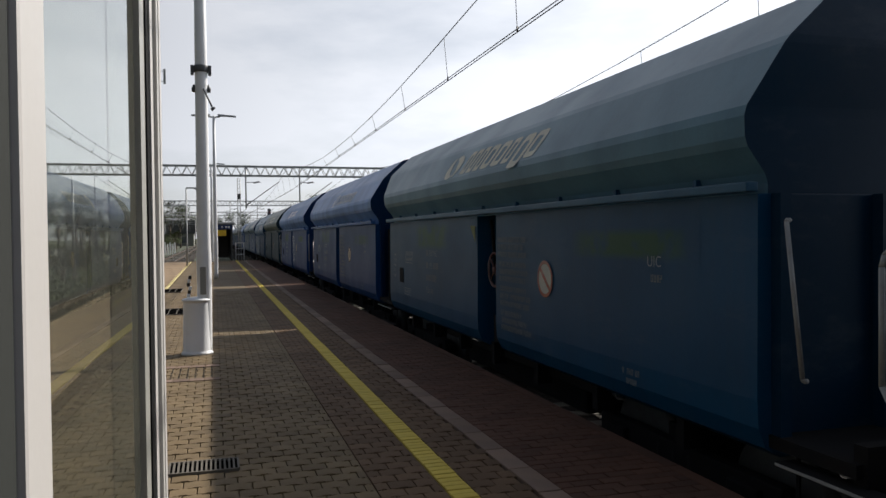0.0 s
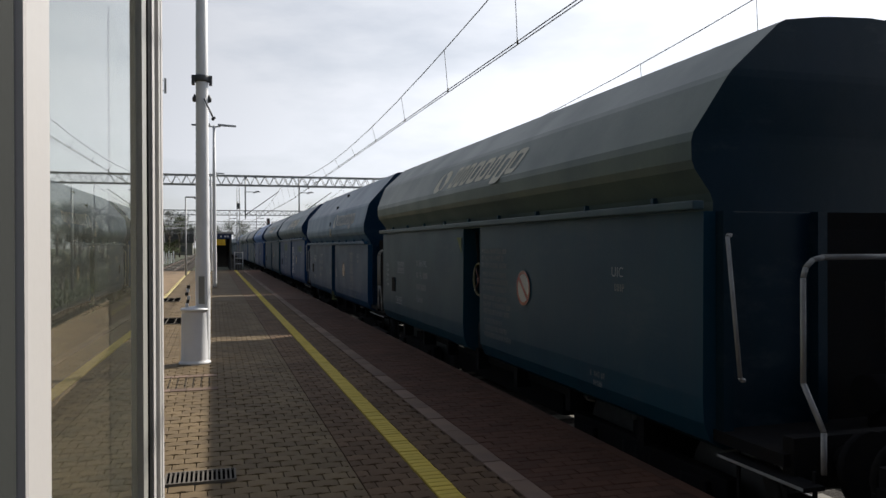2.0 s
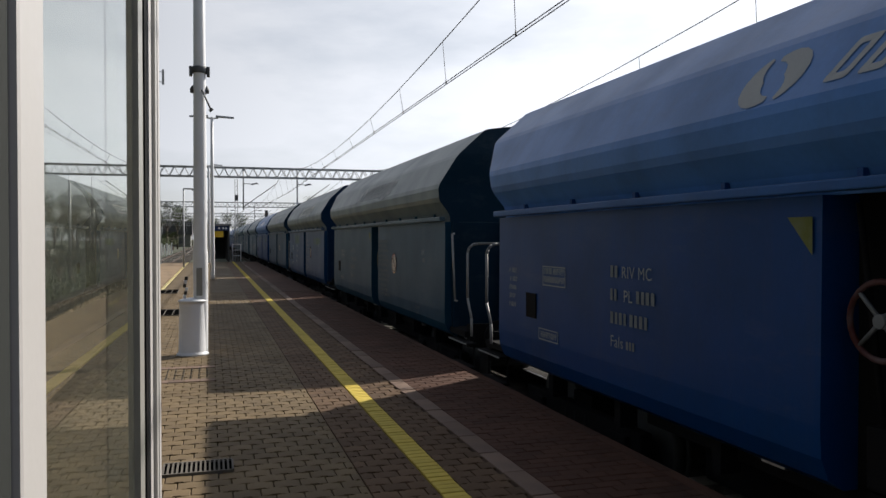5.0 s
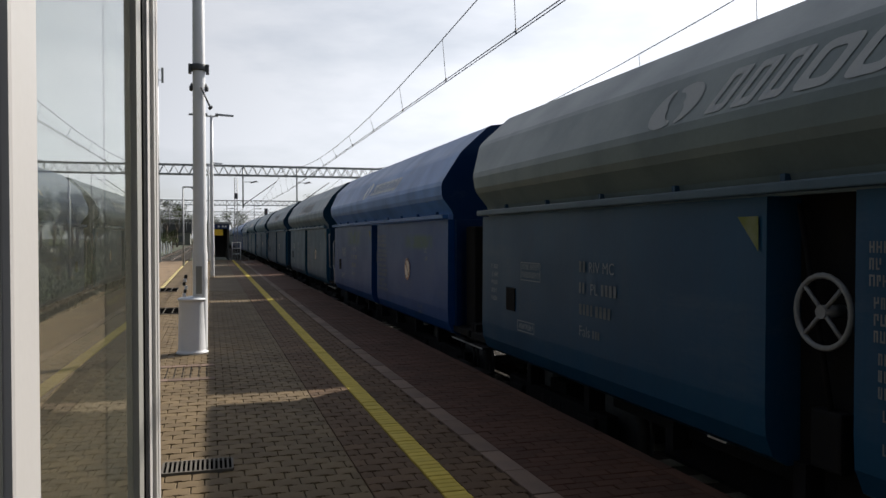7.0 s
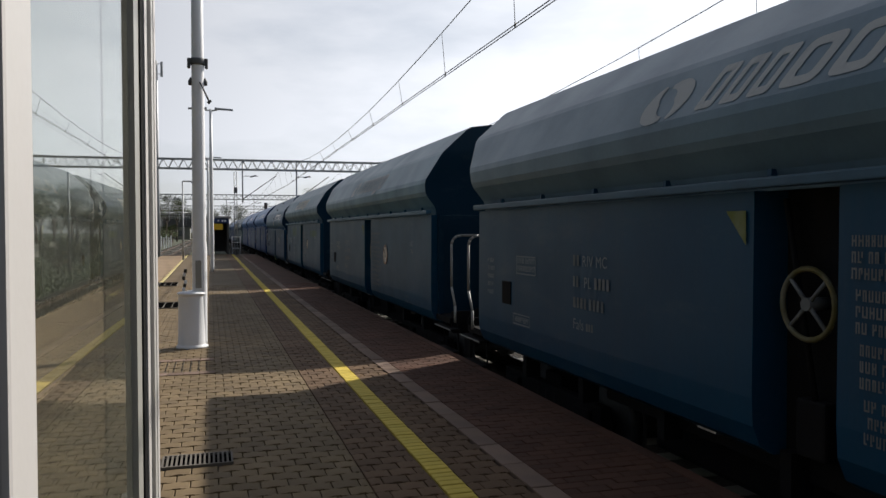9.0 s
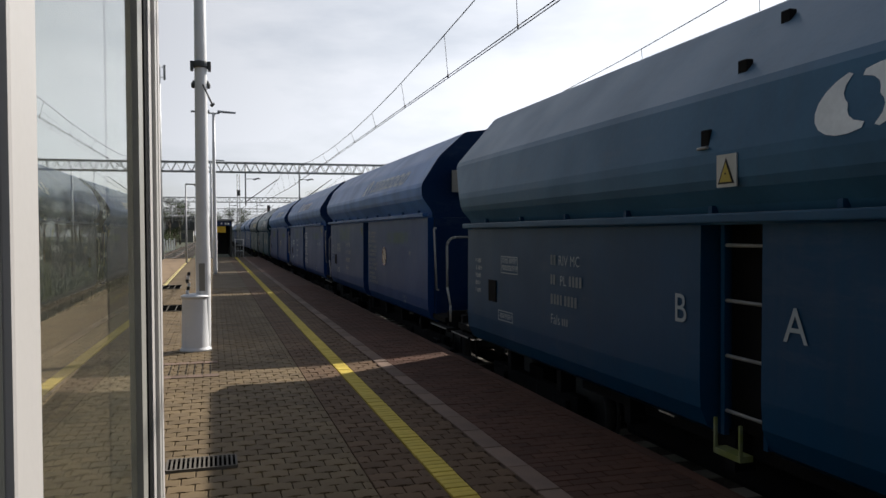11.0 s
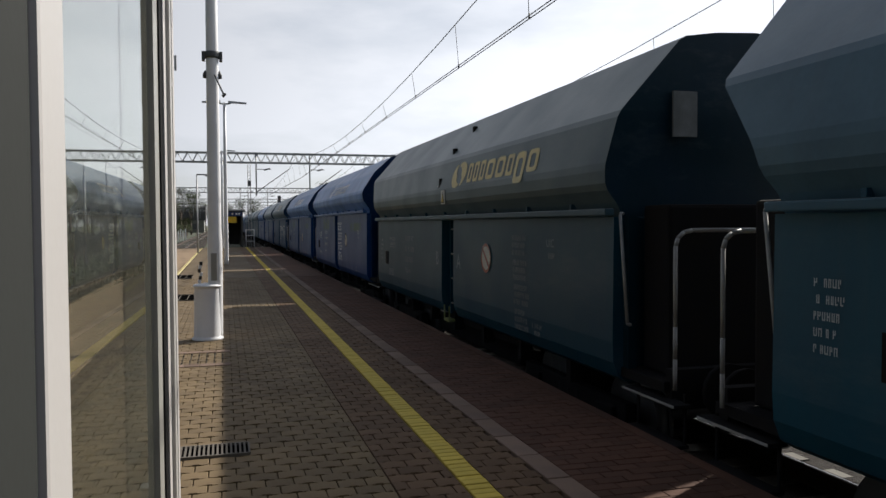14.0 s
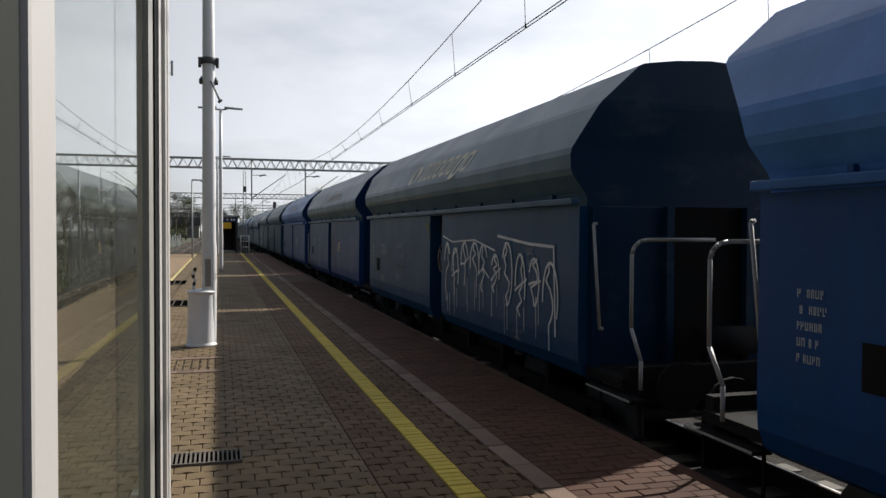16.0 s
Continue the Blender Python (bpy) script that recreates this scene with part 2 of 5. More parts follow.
SLOTSHADE = mat("drain_pit", (0.004, 0.004, 0.004), 1.0, var=0.2, bump=0, spec=0.0)
JOINT = mat("joint_sand", (0.08, 0.058, 0.034), 0.95, spec=0.1, var=0.3, scale=5, fine=120)
REDPAVER = mat("red_paver", (0.090, 0.042, 0.026), 0.8, spec=0.16, var=0.3, scale=1.1, fine=90, bump=0.5, tint=(0.054, 0.034, 0.026), random_piece=0.35)
SLAB = mat("edge_slab", (0.20, 0.138, 0.104), 0.85, spec=0.16, var=0.3, scale=3, fine=80, bump=0.4, tint=(0.14, 0.105, 0.09), random_piece=0.4)
PALEYELLOW = mat("pale_yellow_tile", (0.62, 0.52, 0.26), 0.75, spec=0.2, var=0.2, scale=4, fine=80, bump=0.3, tint=(0.4, 0.34, 0.18), random_piece=0.15)
TANPAVER = mat("tan_paver", (0.29, 0.2, 0.118), 0.8, spec=0.3, var=0.3, scale=1.1, fine=90, bump=0.5, tint=(0.12, 0.085, 0.06))
YELLOW = mat("yellow_tile", (0.62, 0.465, 0.08), 0.75, spec=0.2, var=0.2, scale=4, fine=80, bump=0.3, tint=(0.34, 0.28, 0.09), random_piece=0.15)
CONCRETE = mat("concrete", (0.36, 0.35, 0.33), 0.9, var=0.3, scale=2, fine=60, bump=0.5, tint=(0.2, 0.19, 0.18))
WHITEPAINT = mat("white_paint", (0.82, 0.82, 0.83), 0.45, var=0.12, scale=3, fine=50, bump=0.1, tint=(0.5, 0.49, 0.47))
GALV = mat("galvanised", (0.36, 0.37, 0.38), 0.55, metal=0.25, var=0.2, scale=5, fine=60, bump=0.15, tint=(0.25, 0.25, 0.25))
DARKSTEEL = mat("dark_steel", (0.10, 0.105, 0.11), 0.6, metal=0.3, var=0.2, scale=5, fine=60, tint=(0.06, 0.05, 0.05))
WIRE = mat("contact_wire", (0.10, 0.09, 0.085), 0.6, metal=0.4, var=0.2, bump=0)
SLEEPER = mat("sleeper_concrete", (0.14, 0.13, 0.105), 0.9, var=0.3, scale=3, fine=40, tint=(0.06, 0.055, 0.05))
BAR = mat("cast_iron", (0.15, 0.135, 0.115), 0.8, var=0.2, scale=10, fine=80, tint=(0.08, 0.06, 0.05), spec=0.15)
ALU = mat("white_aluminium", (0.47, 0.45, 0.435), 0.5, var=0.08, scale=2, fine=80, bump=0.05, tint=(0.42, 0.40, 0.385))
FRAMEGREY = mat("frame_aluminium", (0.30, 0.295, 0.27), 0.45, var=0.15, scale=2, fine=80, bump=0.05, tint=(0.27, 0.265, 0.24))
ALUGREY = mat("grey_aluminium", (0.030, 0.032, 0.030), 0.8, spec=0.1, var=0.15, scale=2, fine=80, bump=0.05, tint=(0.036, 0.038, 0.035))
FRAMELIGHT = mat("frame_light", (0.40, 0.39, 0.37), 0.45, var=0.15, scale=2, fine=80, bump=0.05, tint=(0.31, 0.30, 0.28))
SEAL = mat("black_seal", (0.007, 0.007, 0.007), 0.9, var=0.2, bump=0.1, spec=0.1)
RUBBER = mat("black_rubber", (0.02, 0.02, 0.02), 0.7, var=0.2, bump=0.1)
BALLAST = mat("ballast", (0.04, 0.035, 0.03), 0.95, spec=0.1, var=0.5, scale=7, fine=30, bump=1.0, tint=(0.022, 0.018, 0.015), dist=0.04)
SOIL = mat("ground", (0.055, 0.062, 0.032), 0.95, var=0.4, scale=0.35, fine=20, bump=0.8, tint=(0.04, 0.048, 0.024), dist=0.03)
GRASS = mat("grass", (0.09, 0.13, 0.035), 0.9, var=0.4, scale=0.8, fine=10, bump=0, tint=(0.12, 0.12, 0.05), random_piece=0.6)
BARK = mat("bark", (0.13, 0.10, 0.075), 0.9, var=0.3, scale=4, fine=30, bump=0.6)
LEAF = mat("leaf", (0.075, 0.10, 0.03), 0.8, var=0.3, scale=0.8, fine=10, bump=0, tint=(0.05, 0.07, 0.025), random_piece=0.7)
SIGNBLUE = mat("sign_blue", (0.02, 0.05, 0.16), 0.5, var=0.1, bump=0)
DULLYELLOW = mat("plate_yellow", (0.50, 0.37, 0.05), 0.6, var=0.2, scale=9, bump=0, tint=(0.36, 0.27, 0.08))
SIGNYELLOW = mat("sign_yellow", (0.78, 0.50, 0.03), 0.5, var=0.1, bump=0, tint=(0.6, 0.4, 0.04))
DARKWALL = mat("dark_cladding", (0.085, 0.085, 0.085), 0.8, var=0.25, scale=1, fine=20, tint=(0.05, 0.05, 0.05))
PLASTER = mat("plaster", (0.2, 0.2, 0.17), 0.9, var=0.2, scale=1, fine=30, tint=(0.3, 0.28, 0.25))
REDLAMP = mat("signal_lens", (0.25, 0.02, 0.02), 0.2, var=0.1, bump=0)

GLASS = bpy.data.materials.new("window_glass")
GLASS.use_nodes = True
gb = GLASS.node_tree.nodes["Principled BSDF"]
gb.inputs["Base Color"].default_value = (0.76, 0.81, 0.74, 1)
gb.inputs["Roughness"].default_value = 0.0
gb.inputs["IOR"].default_value = 1.5
gb.inputs["Transmission Weight"].default_value = 1.0
gn, gl = GLASS.node_tree.nodes, GLASS.node_tree.links
g_film = gn.new("ShaderNodeBsdfDiffuse")
g_film.inputs["Color"].default_value = (0.24, 0.23, 0.18, 1)
g_dirt = gn.new("ShaderNodeTexNoise")
g_dirt.inputs["Scale"].default_value = 2.0
g_dirt.inputs["Detail"].default_value = 5
g_amount = gn.new("ShaderNodeMapRange")
g_amount.inputs["To Min"].default_value = 0.04
g_amount.inputs["To Max"].default_value = 0.13
g_mix = gn.new("ShaderNodeMixShader")
gl.new(g_dirt.outputs["Fac"], g_amount.inputs["Value"])
gl.new(g_amount.outputs["Result"], g_mix.inputs["Fac"])
gl.new(gb.outputs[0], g_mix.inputs[1])
gl.new(g_film.outputs[0], g_mix.inputs[2])
gl.new(g_mix.outputs[0], gn["Material Output"].inputs["Surface"])


# ---- mesh helpers ----
def box(bm, x0, x1, y0, y1, z0, z1, bevel=0.0):
    vs = [bm.verts.new(p) for p in ((x0, y0, z0), (x1, y0, z0), (x1, y1, z0), (x0, y1, z0), (x0, y0, z1), (x1, y0, z1), (x1, y1, z1), (x0, y1, z1))]
    fs = [bm.faces.new([vs[i] for i in f]) for f in ((3, 2, 1, 0), (4, 5, 6, 7), (0, 1, 5, 4), (1, 2, 6, 5), (2, 3, 7, 6), (3, 0, 4, 7))]
    if bevel:
        es = list({e for f in fs for e in f.edges})
        bmesh.ops.bevel(bm, geom=es, offset=bevel, segments=2, affect="EDGES", profile=0.6)


def tube(bm, p0, p1, r0, r1=None, n=8, caps=True):
    r1 = r0 if r1 is None else r1
    p0, p1 = Vector(p0), Vector(p1)
    d = (p1 - p0).normalized()
    a = d.orthogonal().normalized()
    b = d.cross(a)
    rings = []
    for p, r in ((p0, r0), (p1, r1)):
        rings.append([bm.verts.new(p + a * (r * math.cos(2 * math.pi * i / n)) + b * (r * math.sin(2 * math.pi * i / n))) for i in range(n)])
    for i in range(n):
        j = (i + 1) % n
        bm.faces.new((rings[0][i], rings[0][j], rings[1][j], rings[1][i])).smooth = True
    if caps:
        bm.faces.new(rings[0][::-1])
        bm.faces.new(rings[1])


def polytube(bm, pts, r, n=5):
    """One continuous round wire through points that run mostly along y."""
    rings = [[bm.verts.new((p[0] + r * math.cos(2 * math.pi * i / n), p[1], p[2] + r * math.sin(2 * math.pi * i / n))) for i in range(n)] for p in pts]
    for ra, rb in zip(rings, rings[1:]):
        for i in range(n):
            bm.faces.new((ra[i], ra[(i + 1) % n], rb[(i + 1) % n], rb[i])).smooth = True


def bent(bm, pts, r, n=7):
    """A round bar through points, with ball-free mitred joints."""
    for a, b in zip(pts, pts[1:]):
        tube(bm, a, b, r, r, n)


def lathe(bm, prof, cx=0, cy=0, n=24):
    """prof: (radius, z) from bottom to top, turned about z."""
    rings = [[bm.verts.new((cx + r * math.cos(2 * math.pi * i / n), cy + r * math.sin(2 * math.pi * i / n), z)) for i in range(n)] for r, z in prof]
    for ra, rb in zip(rings, rings[1:]):
        for i in range(n):
            j = (i + 1) % n
            bm.faces.new((ra[i], ra[j], rb[j], rb[i])).smooth = True
    bm.faces.new(rings[0][::-1])
    bm.faces.new(rings[-1])


def torus(bm, c, R, r, axis="x", n=24, k=8):
    c = Vector(c)
    vs = []
    for i in range(n):
        a = 2 * math.pi * i / n
        row = []
        for j in range(k):
            b = 2 * math.pi * j / k
            u, w = (R + r * math.cos(b)) * math.cos(a), (R + r * math.cos(b)) * math.sin(a)
            h = r * math.sin(b)
            p = {"x": (h, u, w), "y": (u, h, w), "z": (u, w, h)}[axis]
            row.append(bm.verts.new(c + Vector(p)))
        vs.append(row)
    for i in range(n):
        for j in range(k):
            bm.faces.new((vs[i][j], vs[(i + 1) % n][j], vs[(i + 1) % n][(j + 1) % k], vs[i][(j + 1) % k])).smooth = True


def mesh_of(name, bm, material):
    bmesh.ops.recalc_face_normals(bm, faces=bm.faces[:])
    me = bpy.data.meshes.new(name)
    bm.to_mesh(me)
    bm.free()
    me.materials.append(material)
    return me


def part(name, bm, material, parent=None, label="", at=None):
    ob = new(name, mesh_of(name, bm, material))
    if parent:
        ob.parent = parent
    if at is not None:
        ob.matrix_basis = at
    if label:
        ob["label"] = label
    return ob


def thing(name, x, y, z, label, category, group="", kind=""):
    ob = new(name)
    ob.location = (x, y, z)
    ob.empty_display_size = 0.2
    return tagged(ob, label, category, group, kind)


B = bmesh.new

# ---- large structure ----
RAIL = -0.76            # rail head, below the platform surface
AXIS = 4.65             # track axis beside the platform
EDGE = 3.07             # platform edge


def sheet(name, x0, x1, y0, y1, z, material, label, nx=1, ny=1, rough=0.0, kind="structure", category="ground"):
    bm = B()
    grid = [[bm.verts.new((x0 + (x1 - x0) * i / nx, y0 + (y1 - y0) * j / ny, z + (random.uniform(-rough, rough) if rough else 0))) for i in range(nx + 1)] for j in range(ny + 1)]
    for j in range(ny):
        for i in range(nx):
            bm.faces.new((grid[j][i], grid[j][i + 1], grid[j + 1][i + 1], grid[j + 1][i]))
    return tagged(part(name, bm, material), label, category, kind=kind)


sheet("ground", -900, 900, -500, 1600, -1.35, SOIL, "flat earth and weeds reaching to the horizon")
PLAT_END = 56.0
bm = B()
box(bm, -EDGE, EDGE, -40, PLAT_END, -1.4, -0.035)
platform = tagged(part("platform", bm, JOINT), "island railway platform of concrete with paved top", "platform", kind="structure")
# ramp at the far end
bm = B()
vs = [bm.verts.new(p) for p in ((-EDGE, PLAT_END, -0.002), (EDGE, PLAT_END, -0.002), (EDGE, PLAT_END + 9, -1.3), (-EDGE, PLAT_END + 9, -1.3), (-EDGE, PLAT_END, -1.4), (EDGE, PLAT_END, -1.4))]
for f in ((0, 1, 2, 3), (0, 3, 4), (1, 5, 2), (4, 3, 2, 5)):
    bm.faces.new([vs[i] for i in f])
tagged(part("platform_ramp", bm, CONCRETE), "concrete ramp down from the platform's end", "ramp", kind="structure")


def trackbed(name, x):
    bm = B()
    pts = ((x - 2.1, -1.33), (x - 1.55, RAIL - 0.17), (x + 1.55, RAIL - 0.17), (x + 2.1, -1.33))
    ny = 300
    prev = None
    for j in range(ny + 1):
        y = -60 + 760 * (j / ny) ** 1.4
        row = [bm.verts.new((px + random.uniform(-.05, .05), y, pz + random.uniform(-.02, .02))) for px, pz in pts]
        if prev:
            for i in range(3):
                bm.faces.new((prev[i], prev[i + 1], row[i + 1], row[i]))
        prev = row
    return tagged(part(name, bm, BALLAST), "grey-brown crushed stone ballast under the track", "ballast", kind="structure")


def rails(x):
    t = thing("railway_track", x, 0, RAIL, "pair of steel rails on concrete sleepers in ballast", "track", "railway tracks", "structure")
    for sx in (-0.7525, 0.7525):
        bm = B()
        prof = ((-.07, -.17), (.07, -.17), (.07, -.155), (.012, -.13), (.012, -.05), (.036, -.035), (.036, -.004), (.03, 0), (-.03, 0), (-.036, -.004), (-.036, -.035), (-.012, -.05), (-.012, -.13), (-.07, -.155))
        a = [bm.verts.new((sx + p[0], -60, p[1])) for p in prof]
        b = [bm.verts.new((sx + p[0], 700, p[1])) for p in prof]
        for i in range(len(prof)):
            j = (i + 1) % len(prof)
            bm.faces.new((a[i], a[j], b[j], b[i]))
        rail = part("rail", bm, RAILSTEEL, t, "rusty brown steel rail")
        bm = B()
        box(bm, sx - .01, sx + .01, -60, 700, .0005, .003)
        part("running_surface", bm, POLISHED, rail, "bright polished running surface")
    bm = B()
    for i in range(420):
        y = -20 + i * 0.6
        box(bm, -1.3, 1.3, y - .13, y + .13, -.33, -.17)
    tagged(part("sleepers", bm, SLEEPER, t), kind="stuff")
    return t


for i, x in enumerate((AXIS, -AXIS, AXIS + 4.6, AXIS + 9.4)):
    trackbed("ballast_bed", x)
    rails(x)

# ---- the hopper wagons ----
L_WAGON = 12.54
HALF = 5.3


def soften(prof, cut):
    """Round the bends of a profile: each inner corner gives way to two points."""
    out = [prof[0]]
    for a, b, c in zip(prof, prof[1:], prof[2:]):
        for p in (a, c):
            d = math.hypot(p[0] - b[0], p[1] - b[1])
            k = min(cut / d, .45)
            out.append(tuple(u + (v - u) * k for u, v in zip(b, p)))
    out.append(prof[-1])
    return out


def loft(prof, ys, w):
    """Hopper shell: cross-section (x, z, lean) mirrored about x = 0; lean pushes the far end out. The end sheets are parts of their own."""
    full = list(prof) + [(-x, z, q) for x, z, q in reversed(prof)]
    ends = ([Vector((x, -ys - .1 * q, z)) for x, z, q in full], [Vector((x, ys + q, z)) for x, z, q in full])
    bm = B()
    rows = [[bm.verts.new(p) for p in e] for e in ends]
    n = len(full)
    for i in range(n - 1):
        bm.faces.new((rows[0][i], rows[0][i + 1], rows[1][i + 1], rows[1][i]))
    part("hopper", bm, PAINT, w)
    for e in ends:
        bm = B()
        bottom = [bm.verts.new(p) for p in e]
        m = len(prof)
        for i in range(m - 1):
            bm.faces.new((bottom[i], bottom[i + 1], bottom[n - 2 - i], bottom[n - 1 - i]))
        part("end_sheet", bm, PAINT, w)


UP_A = ((-1.30, 2.60, 0), (-1.30, 2.70, 0), (-1.47, 2.92, .02), (-1.48, 3.12, .08), (-1.20, 3.57, .62), (-.77, 3.96, .60), (-.4, 4.01, .6), (-.02, 4.03, .6))
UP_B = ((-1.30, 2.40, 0), (-1.33, 2.50, 0), (-1.46, 2.66, .03), (-1.47, 2.84, .1), (-1.36, 3.30, .55), (-.74, 3.99, .62), (-.4, 4.04, .62), (-.02, 4.06, .62))


def lower_panel(bm, y0, y1, ztop, side):
    prof = ((-1.22, .93), (-1.32, .99), (-1.375, 1.12), (-1.385, 1.3), (-1.375, ztop))
    rows = []
    for y in (y0, y1):
        outer = [bm.verts.new((side * -x, y, z)) for x, z in prof]
        inner = [bm.verts.new((side * 1.12, y, z)) for z in (ztop, .93)]
        rows.append(outer + inner)
    n = len(rows[0])
    for i in range(n):
        j = (i + 1) % n
        bm.faces.new((rows[0][i], rows[0][j], rows[1][j], rows[1][i]))
    bm.faces.new(rows[0][::-1])
    bm.faces.new(rows[1])


def quad_side(bm, y0, y1, z0, z1, slant=0.0, x=-1.389):
    """A painted patch on the lower side; y0 is the end that is read first."""
    bm.faces.new([bm.verts.new(p) for p in ((x, y0, z0), (x, y1, z0), (x, y1 - slant, z1), (x, y0 - slant, z1))])


def quad_facet(bm, f0, f1, pts):
    """Painted patch on a sloping facet between profile points f0 and f1; pts are (y, v)."""
    dx, dz = f1[0] - f0[0], f1[1] - f0[1]
    n = Vector((-dz, 0, dx)).normalized() * 0.005
    if n.x > 0:
        n = -n
    bm.faces.new([bm.verts.new((f0[0] + dx * v + n.x, y, f0[1] + dz * v + n.z)) for y, v in pts])


def logo_mark(bm, f0, f1, yc, w, v0, v1, s):
    """One of two interlocked curved blades."""
    vm, h = (v0 + v1) / 2, (v1 - v0) / 2
    outer, inner = [], []
    for i in range(11):
        a = math.radians(118 + 182 * i / 10)
        q = .92 - .68 * math.sin(math.pi * (i + .3) / 10.6)
        u, v = .44 * w * math.cos(a) - .10 * w, h * .92 * math.sin(a)
        u2, v2 = .44 * w * q * math.cos(a) - .07 * w, h * .92 * q * math.sin(a) + .05 * h
        outer.append((yc - s * (u + .1 * w * v / h), vm + s * v))
        inner.append((yc - s * (u2 + .1 * w * v2 / h), vm + s * v2))
    for i in range(10):
        quad_facet(bm, f0, f1, (outer[i], outer[i + 1], inner[i + 1], inner[i]))


def wordmark(parent, f0, f1, y, v0, v1, widths, slant):
    """The wordmark's letters as plain slanted bars of their size."""
    for w, low, high in widths:
        a, e = v0 + (v1 - v0) * low, v0 + (v1 - v0) * high
        sl = slant * (e - a) / (v1 - v0)
        bm = B()
        n, wide = 24, w > .25
        bend = 5.0 if wide else 9.0                     # rounder for the broad ones
        t = .27 if wide else .24
        outer, inner = [], []
        for i in range(n):
            c, d = math.cos(2 * math.pi * (i + .5) / n), math.sin(2 * math.pi * (i + .5) / n)
            u = .5 * math.copysign(abs(c) ** (2 / bend), c)
            v = .5 * math.copysign(abs(d) ** (2 / bend), d)
            for ring, ku, kv in ((outer, 1, 1), (inner, 1 - 2 * t * (1 if wide else 1.25), 1 - 1.5 * t)):
                vv = a + (e - a) * (.5 + v * kv)
                ring.append((y - w * (.5 + u * ku) - sl * (vv - a) / (e - a), vv))
        for i in range(n):
            j = (i + 1) % n
            quad_facet(bm, f0, f1, (outer[i], outer[j], inner[j], inner[i]))
        part("wordmark_bar", bm, LETTER, parent)
        y -= w + .07


def text_rows(bm, y, z, rows, height, seed, gap=1.6, dense=True):
    """Small lettering as plain bars, one for each character's place."""
    rnd = random.Random(seed)
    g = height * (.42 if dense else .3)
    for width in rows:
        u = 0.0
        while u < width:
            if rnd.random() < .16:
                u += g
                continue
            w = height * rnd.uniform(.4, .6) if dense else height * rnd.uniform(.4, .55)
            if dense:      # a letter's place: two uprights and a cross bar
                t = height * .17
                quad_side(bm, y - u, y - u - t, z, z + height)
                quad_side(bm, y - u - w + t, y - u - w, z + height * rnd.choice((0, 0, .45)), z + height)
                m = rnd.choice((.0, .42, .82))
                quad_side(bm, y - u - t, y - u - w + t, z + height * m, z + height * (m + .18))
            else:
                quad_side(bm, y - u, y - u - w, z, z + height)
            u += w + height * (.2 if dense else .24)
        z -= height * gap


def frame_lines(bm, y0, y1, z0, z1, t=.012):
    for q in ((y0, y1, z0, z0 + t), (y0, y1, z1 - t, z1), (y0, y0 - t, z0, z1), (y1 + t, y1, z0, z1)):
        quad_side(bm, *q)


def sign_letter(ch, size, y, z, parent):
    cu = bpy.data.curves.new("letter", "FONT")
    cu.body = ch
    cu.size = size
    cu.space_character = 1.05
    cu.align_x = "CENTER"
    cu.materials.append(LETTER)
    ob = new("letter", cu)
    ob.parent = parent
    ob.matrix_basis = Matrix.Translation((-1.39, y, z)) @ Matrix(((0, 0, -1, 0), (-1, 0, 0, 0), (0, 1, 0, 0), (0, 0, 0, 1)))
    ob.color = (.62, .62, .6, 1)
    return ob


def bogie(parent, yc):
    bm = B()
    for s in (-1, 1):
        box(bm, s * 1.02 - .06, s * 1.02 + .06, yc - 1.25, yc + 1.25, .42, .66, .02)
        for dy in (-.9, .9):
            box(bm, s * 1.02 - .11, s * 1.02 + .11, yc + dy - .17, yc + dy + .17, .28, .6, .02)
        for dy in (-.22, 0, .22):
            tube(bm, (s * 1.02, yc + dy, .32), (s * 1.02, yc + dy, .6), .07, .07, 10)
    box(bm, -1.0, 1.0, yc - .2, yc + .2, .5, .78)
    b = part("bogie", bm, BLACK, parent, "black cast bogie frame")
    for dy in (-.9, .9):
        bm = B()
        tube(bm, (-.9, yc + dy, .46), (.9, yc + dy, .46), .08, .08, 10)
        for s in (-1, 1):
            tube(bm, (s * .68, yc + dy, .46), (s * .82, yc + dy, .46), .46, .46, 24)
            tube(bm, (s * .66, yc + dy, .46), (s * .69, yc + dy, .46), .49, .47, 24)
        part("wheelset", bm, DARKSTEEL, b, "dark steel wheels on an axle")


